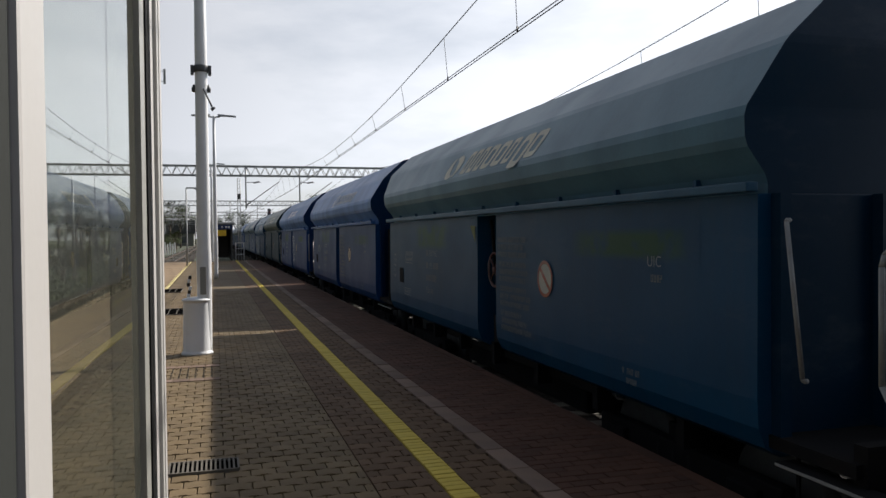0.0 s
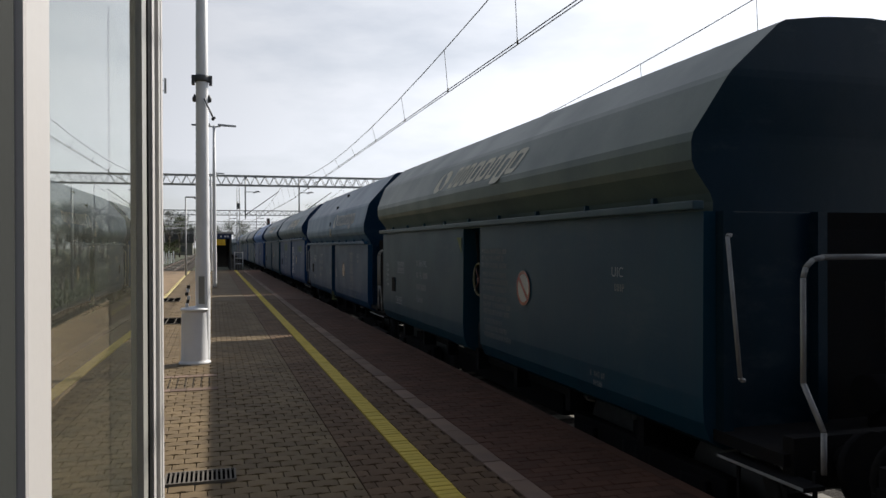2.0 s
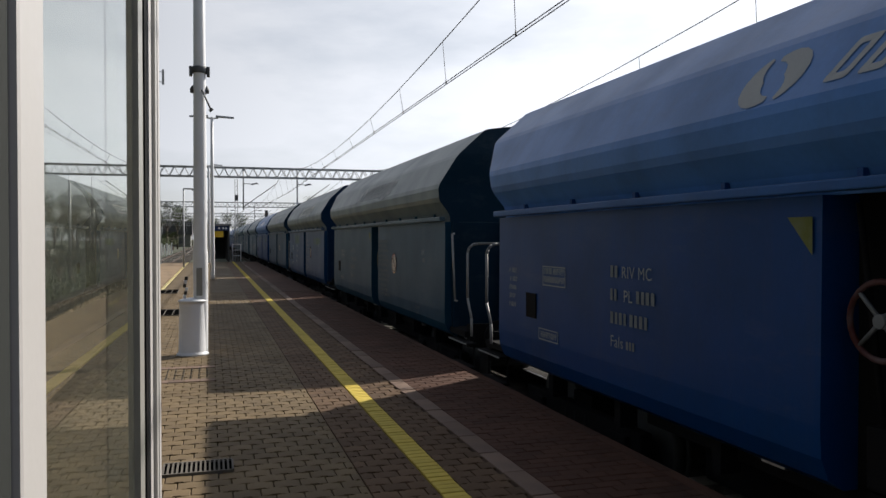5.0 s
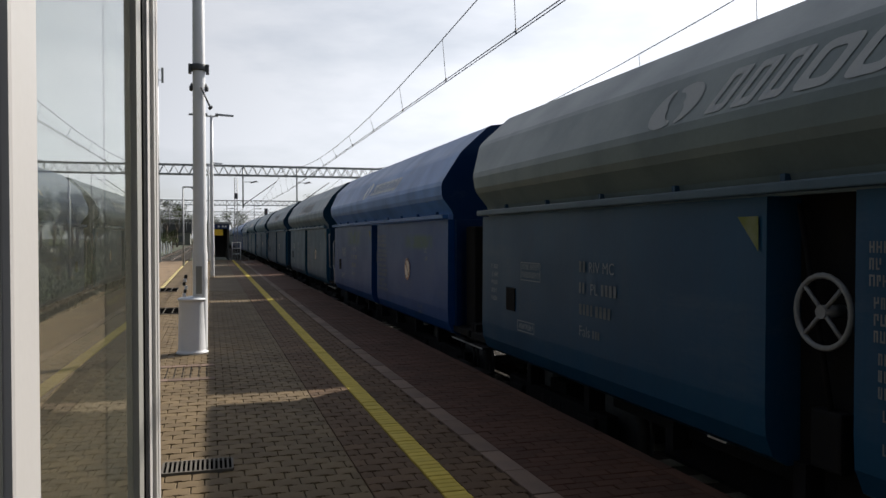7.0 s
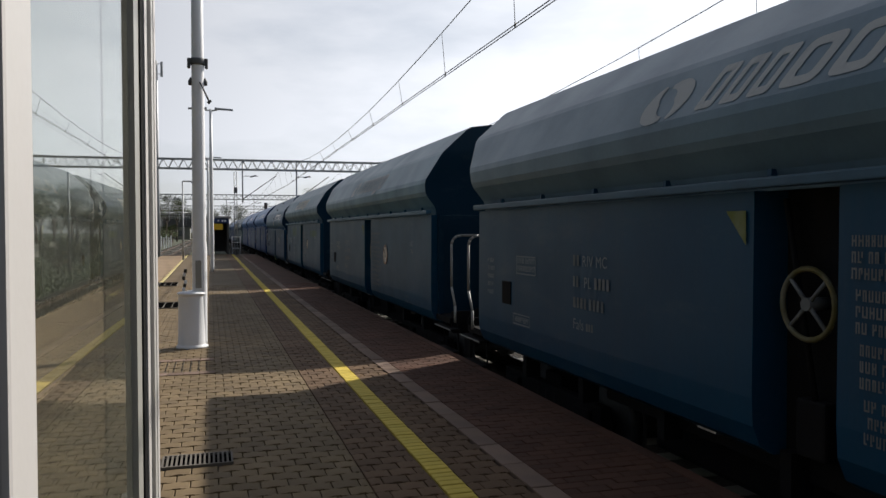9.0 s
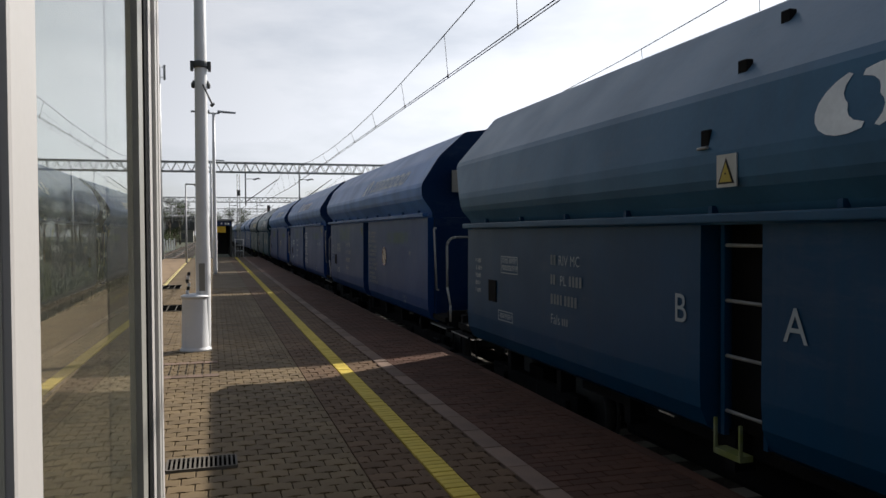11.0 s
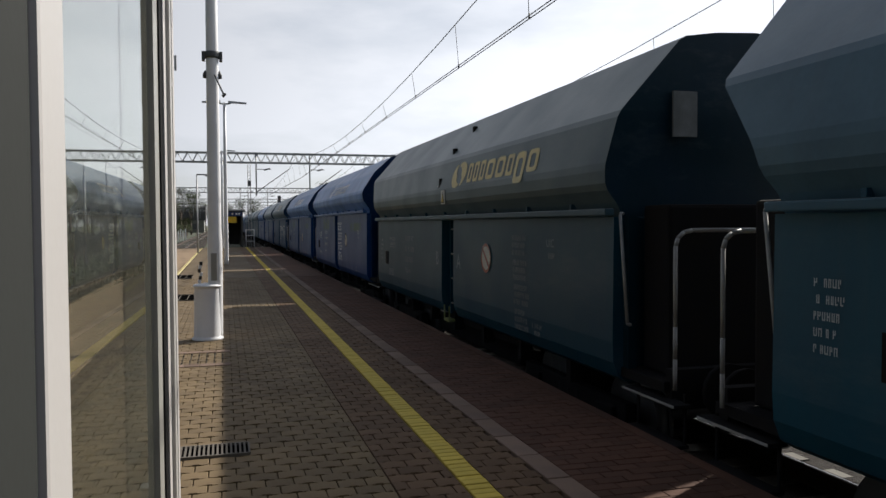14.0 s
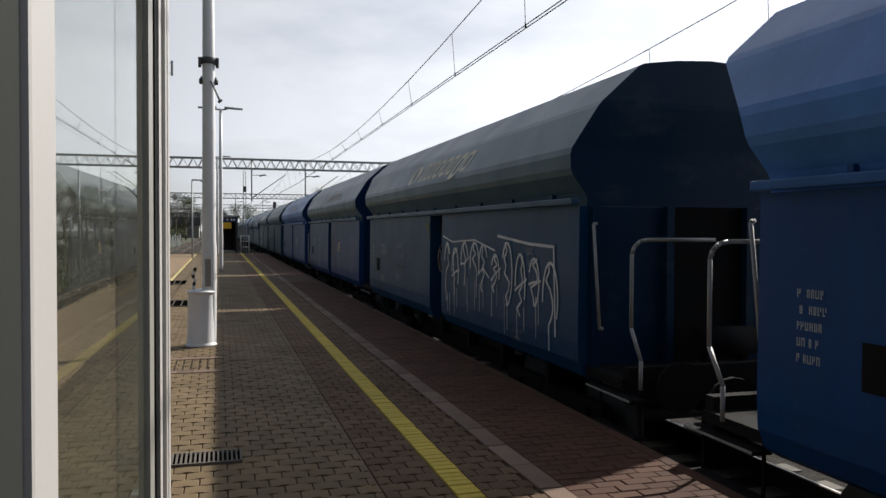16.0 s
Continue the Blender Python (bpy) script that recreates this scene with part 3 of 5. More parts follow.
def wagon(style):
    """A bulk hopper wagon about its middle, rail head at z = 0. Styles a and c have a narrow recess with a handwheel, b a ladder."""
    ladder = style == "b"
    up = UP_B if ladder else UP_A
    ztop = 2.40 if ladder else 2.60
    r0, r1 = {"a": (.24, -.36), "b": (.12, -.52), "c": (.11, -.58)}[style]
    w = thing("hopper_wagon", 0, 0, 0, "blue-grey steel bulk hopper wagon with dusty sides", "freight wagon", "wagons of the freight train")
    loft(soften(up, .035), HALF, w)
    # roof lip and seam ribs
    f0, f1 = up[1], up[2]
    bm = B()
    box(bm, f0[0] - .055, f0[0] + .05, -.02, .02, f0[1] - .02, f0[1] + .03)
    me = mesh_of("bracket", bm, PAINT)
    for i in range(9):
        o = new("bracket", me)
        o.parent = w
        o.location = (0, -4.6 + 9.2 * i / 8, 0)
    bm = B()
    for s in (-1, 1):
        box(bm, s * 1.415 - .045, s * 1.415 + .045, -HALF, HALF, ztop + .012, ztop + .075, .012)
    part("ledge", bm, PAINT, w, "worn projecting ledge between hopper and side")
    # drawn black, which puts the side recess's shade into its colour
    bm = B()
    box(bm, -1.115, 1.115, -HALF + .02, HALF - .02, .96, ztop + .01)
    part("inner_body", bm, BLACK, w, "inner body, the recess's shade painted black")
    for s in (-1, 1):
        for a, b in ((r0, HALF), (-HALF, r1)):
            bm = B()
            lower_panel(bm, a, b, ztop, s)
            part("side_panel", bm, PAINT, w)
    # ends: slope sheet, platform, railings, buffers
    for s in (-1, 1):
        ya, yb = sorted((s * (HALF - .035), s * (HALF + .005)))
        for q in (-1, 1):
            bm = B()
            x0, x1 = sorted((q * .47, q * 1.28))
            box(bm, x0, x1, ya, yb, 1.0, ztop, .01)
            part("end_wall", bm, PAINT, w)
        bm = B()                                    # hollow between the two cheeks, over the slope sheet: its shade painted black
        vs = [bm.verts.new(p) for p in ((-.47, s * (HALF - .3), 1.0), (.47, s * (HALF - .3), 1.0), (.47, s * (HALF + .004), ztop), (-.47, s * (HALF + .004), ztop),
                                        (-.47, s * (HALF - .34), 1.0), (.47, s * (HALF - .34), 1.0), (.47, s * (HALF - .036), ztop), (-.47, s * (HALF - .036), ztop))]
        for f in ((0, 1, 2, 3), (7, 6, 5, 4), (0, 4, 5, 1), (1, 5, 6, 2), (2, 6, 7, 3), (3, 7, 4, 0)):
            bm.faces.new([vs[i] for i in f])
        part("slope_sheet", bm, BLACK, w, "slope sheet, the hollow's shade painted black")
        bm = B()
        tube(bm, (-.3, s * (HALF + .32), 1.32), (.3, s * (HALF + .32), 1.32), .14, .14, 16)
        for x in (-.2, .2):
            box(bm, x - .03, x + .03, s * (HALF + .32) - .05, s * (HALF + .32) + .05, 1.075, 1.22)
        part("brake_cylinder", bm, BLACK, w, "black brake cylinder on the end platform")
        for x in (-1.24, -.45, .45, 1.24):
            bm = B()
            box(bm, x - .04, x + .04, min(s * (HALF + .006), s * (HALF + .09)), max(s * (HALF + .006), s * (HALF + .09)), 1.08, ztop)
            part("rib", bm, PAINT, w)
        bm = B()
        ya, yb = sorted((s * HALF, s * 6.0))
        box(bm, -1.3, 1.3, ya, yb, 1.0, 1.08)
        box(bm, -1.25, 1.25, s * 5.98 - .05, s * 5.98 + .05, .86, 1.18)
        part("end_platform", bm, BLACK, w, "black end platform and headstock")
        for q in (-1, 1):
            bm = B()
            x = q * 1.33
            yg = -5.50 if s < 0 else 5.45
            low = yg - .13
            bent(bm, [(x - q * .04, yg + .02, 2.43), (x - q * .01, yg + .005, 2.43), (x, yg, 2.42), (x, low, 1.49), (x - q * .01, low, 1.475), (x - q * .035, low, 1.475)], .015)
            part("grab_rail", bm, GREYRAIL, w, "pale painted grab rail")
            bm = B()
            yl = -6.2 if s < 0 else 5.88
            kick = 0 if ladder else .16
            bent(bm, [(x, yl - kick, 1.06), (x, yl - kick, 1.3), (x, yl, 1.55), (x, yl, 2.17), (x - q * .02, yl, 2.23), (x - q * .07, yl, 2.275), (x - q * .14, yl, 2.29), (x - q * .8, yl, 2.29)], .017)
            part("platform_railing", bm, GREYRAIL, w, "pale bent end railing")
            bm = B()
            y0, y1 = (-6.24, -5.42) if s < 0 else (5.36, 6.14)
            for z, inset in ((.95, 0), (.625, .03)):
                box(bm, x - .12 if q > 0 else x - .03, x + .03 if q > 0 else x + .12, y0 + inset, y1 - inset, z - .03, z, .006)
            for y in (y0 + .06, y1 - .06):
                box(bm, x - q * .1 - .008, x - q * .1 + .008, y - .012, y + .012, .6, 1.02)
            step = part("footstep", bm, BLACK, w, "black steel footsteps with worn edges")
            bm = B()
            for z, inset in ((.95, 0), (.625, .03)):
                xe = x + q * .031
                box(bm, xe - .003, xe + .003, y0 + inset + .01, y1 - inset - .01, z - .022, z - .004)
            part("worn_edge", bm, GREYRAIL, step, "rubbed pale step edge")
            bm = B()
            tube(bm, (q * .875, s * 5.98, 1.03), (q * .875, s * 6.2, 1.03), .09, .08, 12)
            tube(bm, (q * .875, s * 6.2, 1.03), (q * .875, s * 6.25, 1.03), .22, .22, 16)
            part("buffer", bm, BLACK, w)
        bm = B()
        tube(bm, (0, s * 5.98, 1.0), (0, s * 6.27, .95), .04, .05, 8)
        part("coupling", bm, BLACK, w)
    bm = B()
    for s in (-1, 1):
        box(bm, s * .35 - .07, s * .35 + .07, -5.9, 5.9, .72, .98)
        for i in range(7):
            y = -4.2 + i * 1.4
            box(bm, s * 1.0 - .05, s * 1.22, y - .05, y + .05, .7, .98)
        box(bm, s * 1.04 - .04, s * 1.04 + .04, -2.55, 2.55, .34 if s > 0 else .78, .98, .02)   # discharge flaps, unseen; the far one hangs deep to block the sun
    for s in (-1, 1):
        y0, y1 = sorted((s * 2.6, s * 5.75))
        box(bm, 1.15, 1.2, y0, y1, .33, .985)          # unseen boards added on the far side to block sun under the wagon
    box(bm, -.9, .9, -2.0, 2.0, .45, .8, .05)
    part("underframe", bm, BLACK, w, "black underframe with discharge chutes")
    bm = B()
    box(bm, -1.30, -1.22, -.11, .11, .60, .615)
    box(bm, -1.31, -1.295, -.08, -.05, .615, .72)
    me = mesh_of("lever_plate", bm, STEEL)
    for i in range(6):
        o = new("lever_plate", me)
        o.parent = w
        o.location = (.06 * (i % 2), (-3.3, -2.6, -1.4, -1.0, .9, 2.6)[i], .04 * (i % 3))
        o.rotation_euler = (0, .2, .3 * (i % 3 - 1))
    for y in (-3.9, 3.9):
        bogie(w, y)
    # recess fittings on the platform side
    ym = (r0 + r1) / 2
    if ladder:
        for x in (ym - .22, ym + .22):
            bm = B()
            box(bm, -1.27, -1.23, x - .02, x + .02, .95, 2.45)
            part("ladder_stile", bm, PAINT, w)
        for i in range(4):
            bm = B()
            tube(bm, (-1.25, ym - .2, 1.12 + i * .38), (-1.25, ym + .2, 1.12 + i * .38), .012, .014, 8)
            part("ladder_rung", bm, GREYRAIL, w, "pale ladder rung")
        bm = B()
        box(bm, -1.4, -1.3, ym - .14, ym + .14, .86, .9)
        box(bm, -1.4, -1.38, ym - .14, ym - .12, .86, 1.1)
        box(bm, -1.4, -1.38, ym + .12, ym + .14, .86, 1.1)
        part("stirrup", bm, LETTER, w, "worn yellow stirrup step")
        for v, dy, x in ((2.97, .17, -1.444), (3.42, .02, -1.262), (3.76, -.02, -.955)):
            bm = B()
            box(bm, x - .006, x + .05, ym + dy - .045, ym + dy + .045, v - .07, v + .07, .008)
            hold = part("foothold", bm, BLACK, w, "black recessed foothold")
            bm = B()
            tube(bm, (x - .022, ym + dy - .055, v - .055), (x - .022, ym + dy + .055, v - .055), .011, .011, 6)
            part("step_bar", bm, GREYRAIL, hold, "rubbed pale step bar")
        bm = B()
        box(bm, -1.478, -1.468, ym - .2, ym + .0, 2.64, 2.85)
        part("warning_plate", bm, LETTER, w, "pale plate with yellow warning triangle")
        bm = B()
        bm.faces.new([bm.verts.new(p) for p in ((-1.480, ym - .015, 2.66), (-1.480, ym - .185, 2.66), (-1.480, ym - .1, 2.83))])
        border = part("triangle_border", bm, RUBBER, w)
        bm = B()
        bm.faces.new([bm.verts.new(p) for p in ((-1.484, ym - .038, 2.672), (-1.484, ym - .162, 2.672), (-1.484, ym - .1, 2.80))])
        part("warning_triangle", bm, DULLYELLOW, border)
        bm = B()
        bm.faces.new([bm.verts.new((-1.487, ym - .1 + u, v)) for u, v in ((.012, 2.765), (-.006, 2.73), (.008, 2.73), (-.008, 2.685), (.004, 2.72), (-.012, 2.72))])
        part("flash", bm, RUBBER, border)
    else:
        bm = B()
        torus(bm, (-1.27, ym, 1.92), .21, .018, "x", 24, 6)
        wheel = part("handwheel", bm, LETTER, w, "faded painted handwheel")
        bm = B()
        for i in range(4):
            a = math.pi / 4 + i * math.pi / 2
            tube(bm, (-1.27, ym, 1.92), (-1.27, ym + .2 * math.cos(a), 1.92 + .2 * math.sin(a)), .013, .013, 6)
        tube(bm, (-1.13, ym, 1.92), (-1.29, ym, 1.92), .04, .04, 10)
        part("spokes", bm, LETTER, wheel)
        bm = B()
        tube(bm, (-1.22, r0 - .1, 2.55), (-1.22, r1 + .3, 1.2), .02, .02, 6)
        box(bm, -1.25, -1.15, ym - .12, ym + .12, 1.0, 1.35, .02)
        part("linkage", bm, BLACK, w)
        bm = B()
        bm.faces.new([bm.verts.new(p) for p in ((-1.389, r0 + .26, 2.48), (-1.389, r0 + .06, 2.48), (-1.389, r0 + .06, 2.26))])
        part("corner_mark", bm, LETTER, w, "faded yellow corner triangle")
    bm = B()
    box(bm, -1.395, -1.38, 4.2, 4.46, 1.52, 1.78, .004)
    part("label_holder", bm, BLACK, w, "black wagon label holder")
    # lettering
    bm = B()
    place = {"a": (.66, .5, .05, .86), "c": (1.1, .54, .02, .80), "b": (-1.0, .6, .0, .85)}[style]
    for s in (1, -1):
        bm = B()
        logo_mark(bm, up[3], up[4], *place, s)
        part("emblem", bm, LETTER, w, "worn pale emblem blade")
    if style == "a":
        wordmark(w, up[3], up[4], .20, .19, .70, [(.17, 0, 1)] * 3 + [(.26, 0, 1)] * 5, .14)
    elif style == "c":
        wordmark(w, up[3], up[4], .66, .12, .94, [(.20, 0, .8)] * 3 + [(.31, 0, .78), (.31, 0, .78), (.22, 0, .78), (.31, -.22, .78), (.31, 0, .78)], .15)
    else:
        wordmark(w, up[3], up[4], -1.42, .14, .9, [(.19, 0, .75)] * 3 + [(.3, 0, .72), (.3, 0, .72), (.22, 0, .72), (.3, -.3, .72), (.3, 0, .72)], .0)
    bm = B()
    text_rows(bm, 2.62, 2.03, (.1,), .10, 11, 1.95, False)
    text_rows(bm, 2.62, 1.835, (.1,), .10, 15, 1.95, False)
    text_rows(bm, 2.2, 1.835, (.28,), .10, 16, 1.95, False)
    text_rows(bm, 2.62, 1.64, (.6,), .10, 17, 1.95, False)
    text_rows(bm, 2.36, 1.445, (.14,), .07, 18, 1.95, False)
    part("number_text", bm, LETTER, w, "faded white wagon numbers")
    bm = B()
    text_rows(bm, 4.95, 1.98, (.2, .22, .18, .2, .16), .05, 12, 1.9)
    text_rows(bm, 4.0, 2.0, (.46, .46), .06, 13, 1.4)
    text_rows(bm, 4.1, 1.35, (.4,), .06, 14)
    frame_lines(bm, 4.03, 3.5, 1.88, 2.08)
    frame_lines(bm, 4.13, 3.66, 1.32, 1.44)
    part("data_panel", bm, LETTER, w, "small white data lettering")
    bm = B()
    y = {"a": -.42, "b": -3.0, "c": -.68}[style]
    wide = {"a": .95, "b": .5, "c": 1.0}[style]
    z = {"a": 2.33, "b": 2.15, "c": 2.27}[style]
    for n, rows in enumerate(((.85, .8, .85), (.85, .85, .8), (.8, .9, .85), (.6, .75, .9))):
        text_rows(bm, y - .03 * n, z - n * .285, [r * wide for r in rows], .06, 20 + n, 1.43)
    part("instruction_text", bm, LETTER, w, "blocks of small white instructions")
    bm = B()
    ys = -2.05
    for r, x, name in ((.185, -1.389, 0),):
        bm.faces.new([bm.verts.new((x, ys + r * math.cos(2 * math.pi * i / 24), 1.9 + r * math.sin(2 * math.pi * i / 24))) for i in range(24)])
    disc = part("round_sign", bm, LETTER, w, "round pale prohibition sign with red rim")
    bm = B()
    n = 24
    ring = [[bm.verts.new((-1.392, ys + r * math.cos(2 * math.pi * i / n), 1.9 + r * math.sin(2 * math.pi * i / n))) for i in range(n)] for r in (.155, .19)]
    for i in range(n):
        bm.faces.new((ring[0][i], ring[0][(i + 1) % n], ring[1][(i + 1) % n], ring[1][i]))
    bm.faces.new([bm.verts.new(p) for p in ((-1.392, ys + .13, 1.99), (-1.392, ys + .1, 2.02), (-1.392, ys - .13, 1.81), (-1.392, ys - .1, 1.78))])
    part("sign_rim", bm, REDLAMP, disc)
    bm = B()
    bm.faces.new([bm.verts.new((-1.387 + .01 * (z - 1.3) / (ztop - 1.3), y, z)) for y, z in ((3.4, 2.1), (1.3, 2.1), (1.3, ztop - .02), (3.4, ztop - .02))])
    part("paint_patch", bm, OVERPAINT, w, "overpainted dull green strip")
    if not ladder:
        bm = B()
        bm.faces.new([bm.verts.new((-1.387 + .01 * (z - 1.3) / (ztop - 1.3), y, z)) for y, z in ((-2.6, 2.12), (-4.7, 2.12), (-4.7, 2.42), (-2.6, 2.42))])
        part("paint_patch", bm, OVERPAINT, w, "overpainted dull green strip")
    bm = B()
    text_rows(bm, -4.02, 1.98, (.2,), .06, 31, 1.6)
    text_rows(bm, -3.6, 1.2, (.3, .25), .05, 32, 1.6)
    part("end_lettering", bm, LETTER, w, "small white letters")
    for word, y, z in (("RIV MC", 2.2, 2.03), ("PL", 2.33, 1.835), ("Fals", 2.51, 1.445)):
        sign_letter(word, .14, y, z, w)
    sign_letter("UIC", .12, -4.12, 2.1, w)
    if ladder:
        sign_letter("B", .3, ym + .55, 1.7, w)
        sign_letter("A", .3, ym - .62, 1.7, w)
    return w


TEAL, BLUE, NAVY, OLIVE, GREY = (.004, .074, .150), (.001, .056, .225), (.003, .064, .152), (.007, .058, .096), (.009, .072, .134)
# hopper colours: paler than the sides by dust, and with sky glare painted in
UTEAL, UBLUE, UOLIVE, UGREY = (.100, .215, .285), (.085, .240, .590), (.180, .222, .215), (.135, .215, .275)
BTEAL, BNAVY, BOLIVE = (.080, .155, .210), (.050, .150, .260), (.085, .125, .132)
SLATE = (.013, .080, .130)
WHITE_L, CREAM_L, DIM_L = (.88, .91, .92), (.74, .70, .57), (.42, .43, .42)
GREENED = {1: .7, 2: .55, 3: .9, 6: .8, 10: .8, 12: .6, 16: .8, 18: .5, 19: .4, 20: .8, 23: .7, 24: .5}
# wagons with a railing at their far end, at their near end, and with a grab rail at the near end
RAIL_FAR = (2, 3, 4, 8, 12, 14, 16, 20, 21, 23, 24, 28, 31)
RAIL_NEAR = (0, 1, 4, 5, 6, 9, 11, 15, 18, 19, 20, 21, 22, 25, 27, 30)
GRAB_FAR = (21, 24)
GRAB_NEAR = (1, 3, 4, 6, 9, 13, 18, 19, 20, 22, 25, 29)
# style, side colour, hopper colour, emblem colour, strength of small lettering, shift along the train
TRAIN = {
    0: ("c", TEAL, UTEAL, CREAM_L, .35, 0), 1: ("c", TEAL, UTEAL, CREAM_L, .35, .3), 2: ("a", BLUE, UBLUE, (.8, .83, .84), .4, -.2), 3: ("a", BLUE, UBLUE, WHITE_L, .6, .4),
    4: ("c", (.010, .058, .095), (.115, .155, .130), CREAM_L, .35, .55), 5: ("b", NAVY, BNAVY, (.62, .63, .62), .4, .25), 6: ("c", BLUE, UGREY, CREAM_L, .6, .05),
    7: ("c", GREY, UGREY, CREAM_L, .45, -.7), 8: ("a", BLUE, UBLUE, DIM_L, .4, -.3), 9: ("c", GREY, UOLIVE, DIM_L, .3, 0),
    10: ("c", (.002, .062, .180), UOLIVE, (.8, .8, .72), .5, .1), 11: ("c", GREY, UOLIVE, DIM_L, .3, 0), 12: ("a", BLUE, UBLUE, WHITE_L, .3, -.45),
    13: ("c", TEAL, UGREY, (.4, .41, .4), .4, -.75), 14: ("c", GREY, UGREY, DIM_L, .3, -.2), 15: ("c", TEAL, UTEAL, DIM_L, .3, .1),
    16: ("c", TEAL, UTEAL, CREAM_L, .45, .25), 17: ("b", NAVY, BNAVY, WHITE_L, .5, .1), 18: ("a", BLUE, UBLUE, WHITE_L, .5, .2),
    19: ("a", BLUE, UBLUE, WHITE_L, .85, .03), 20: ("a", BLUE, UBLUE, (.62, .68, .66), .3, -.05), 21: ("b", SLATE, BTEAL, (.9, .92, .9), .5, .1),
    22: ("b", OLIVE, BOLIVE, (.78, .66, .34), .35, .4), 23: ("a", BLUE, UBLUE, WHITE_L, .6, -.05), 24: ("a", BLUE, UBLUE, (.9, .92, .93), .45, -.12),
    25: ("c", NAVY, (.085, .155, .20), CREAM_L, .35, .5), 26: ("a", BLUE, UGREY, DIM_L, .35, 0),
}
rnd = random.Random(4)
for k in range(27, 46):
    TRAIN[k] = rnd.choice((("c", TEAL, UTEAL, CREAM_L, .35, 0), ("a", BLUE, UBLUE, DIM_L, .4, 0), ("c", GREY, UGREY, DIM_L, .3, 0), ("b", NAVY, BNAVY, DIM_L, .4, 0)))
TRAIN[-1] = TRAIN[14]
LABELS = {"a": "blue bulk hopper wagon with pale slanted wordmark and handwheel recess", "b": "dusty bulk hopper wagon with a ladder in its side",
          "c": "grey-green dusty bulk hopper wagon with faded cream wordmark"}
LETTERED = ("number_text", "data_panel", "instruction_text", "end_lettering", "letter")
masters, wagons = {}, {}
for k in sorted(TRAIN):
    style, side, hop, logo, small, shift = TRAIN[k]
    if style not in masters:
        masters[style] = wagon(style)
    w = copy_thing(masters[style], Matrix())
    tagged(w, LABELS[style])
    wagons[k] = w
    r = random.Random(100 + k)
    side = tuple(c * r.uniform(.86, 1.0) for c in side)
    for o in list(w.children):
        nm = o.name.split(".")[0]
        if nm == "paint_patch" and k not in GREENED or nm == "corner_mark" and k in (2, 3, 6, 7, 10, 13):
            bpy.data.objects.remove(o)
        elif nm in ("platform_railing", "grab_rail"):
            far = sum(v.co.y for v in o.data.vertices) > 0
            keep = RAIL_FAR if far and nm == "platform_railing" else GRAB_FAR if far else RAIL_NEAR if nm == "platform_railing" else GRAB_NEAR
            if k not in keep:
                bpy.data.objects.remove(o)
    for o in w.children_recursive:
        nm = o.name.split(".")[0]
        if nm in ("number_text", "data_panel", "instruction_text", "end_lettering"):
            o["kind"] = "stuff"
        if nm == "round_sign":
            o.location.y = {6: -.4, 13: -.85, 12: -.87, 17: -.6, 24: .12}.get(k, 0)
            o.location.z = {12: -.1, 5: -.15, 24: -.13, 6: -.08, 13: -.1}.get(k, 0)
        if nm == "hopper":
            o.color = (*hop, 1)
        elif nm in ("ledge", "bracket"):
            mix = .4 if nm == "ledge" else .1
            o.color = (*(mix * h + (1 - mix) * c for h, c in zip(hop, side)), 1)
        # ends at .4 of the side colour: shade of the gap painted in
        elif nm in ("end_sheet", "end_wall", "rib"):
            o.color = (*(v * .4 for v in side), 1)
        elif nm in ("emblem", "wordmark_bar"):
            o.color = (*logo, 1)
        elif nm == "end_lettering":
            o.color = (small * .5, small * .56, small * .6, 1)
        elif nm == "number_text":
            o.color = (small * .48, small * .55, small * .6, 1)
        elif nm == "instruction_text":
            bold = 1.25 if k in (3, 6, 19, 23) else .5
            o.color = (min(.8, small * bold), min(.85, small * 1.08 * bold), min(.88, small * 1.14 * bold), 1)
        elif nm in LETTERED:
            o.color = (small * .80, small * .92, small * 1.0, 1)
        elif nm == "round_sign":
            o.color = (.62, .58, .5, 1)
        elif nm == "paint_patch":
            o.color = (*side, GREENED.get(k, 0))
        elif nm in ("handwheel", "spokes"):
            c = {10: (.22, .22, .22), 11: (.24, .24, .24), 3: (.09, .03, .03), 23: (.09, .03, .03)}.get(k) or r.choice(((.13, .11, .04), (.10, .03, .025), (.16, .165, .165)))
            o.color = (*c, 1)
        elif nm in ("corner_mark", "stirrup"):
            o.color = (.17, .19, .05, 1)
        elif nm == "warning_plate":
            o.color = (.6, .6, .55, 1)
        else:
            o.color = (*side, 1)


for w in masters.values():
    for o in list(w.children_recursive) + [w]:
        bpy.data.objects.remove(o)


# closed boxes added at some ends to cut the sun through the gaps
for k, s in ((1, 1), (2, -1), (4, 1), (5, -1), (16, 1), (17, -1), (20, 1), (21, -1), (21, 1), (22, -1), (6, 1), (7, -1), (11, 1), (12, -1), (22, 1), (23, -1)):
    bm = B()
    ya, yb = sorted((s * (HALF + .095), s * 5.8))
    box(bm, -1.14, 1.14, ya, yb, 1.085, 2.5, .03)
    part("brake_cabinet", bm, BLACK, wagons[k], "black box added on the end platform to block sunlight")


def pale_plate(w, colour, x0=-1.0, x1=-.55, z0=3.0, z1=3.35):
    bm = B()
    box(bm, x0, x1, -HALF - .11, -HALF - .085, z0, z1, .004)
    part("end_plate", bm, LETTER, w, "pale plate on the wagon's end").color = (*colour, 1)


for k in (6, 18):
    pale_plate(wagons[k], (.3, .29, .26))
pale_plate(wagons[22], (.16, .165, .16), -.86, -.62, 3.1, 3.5)


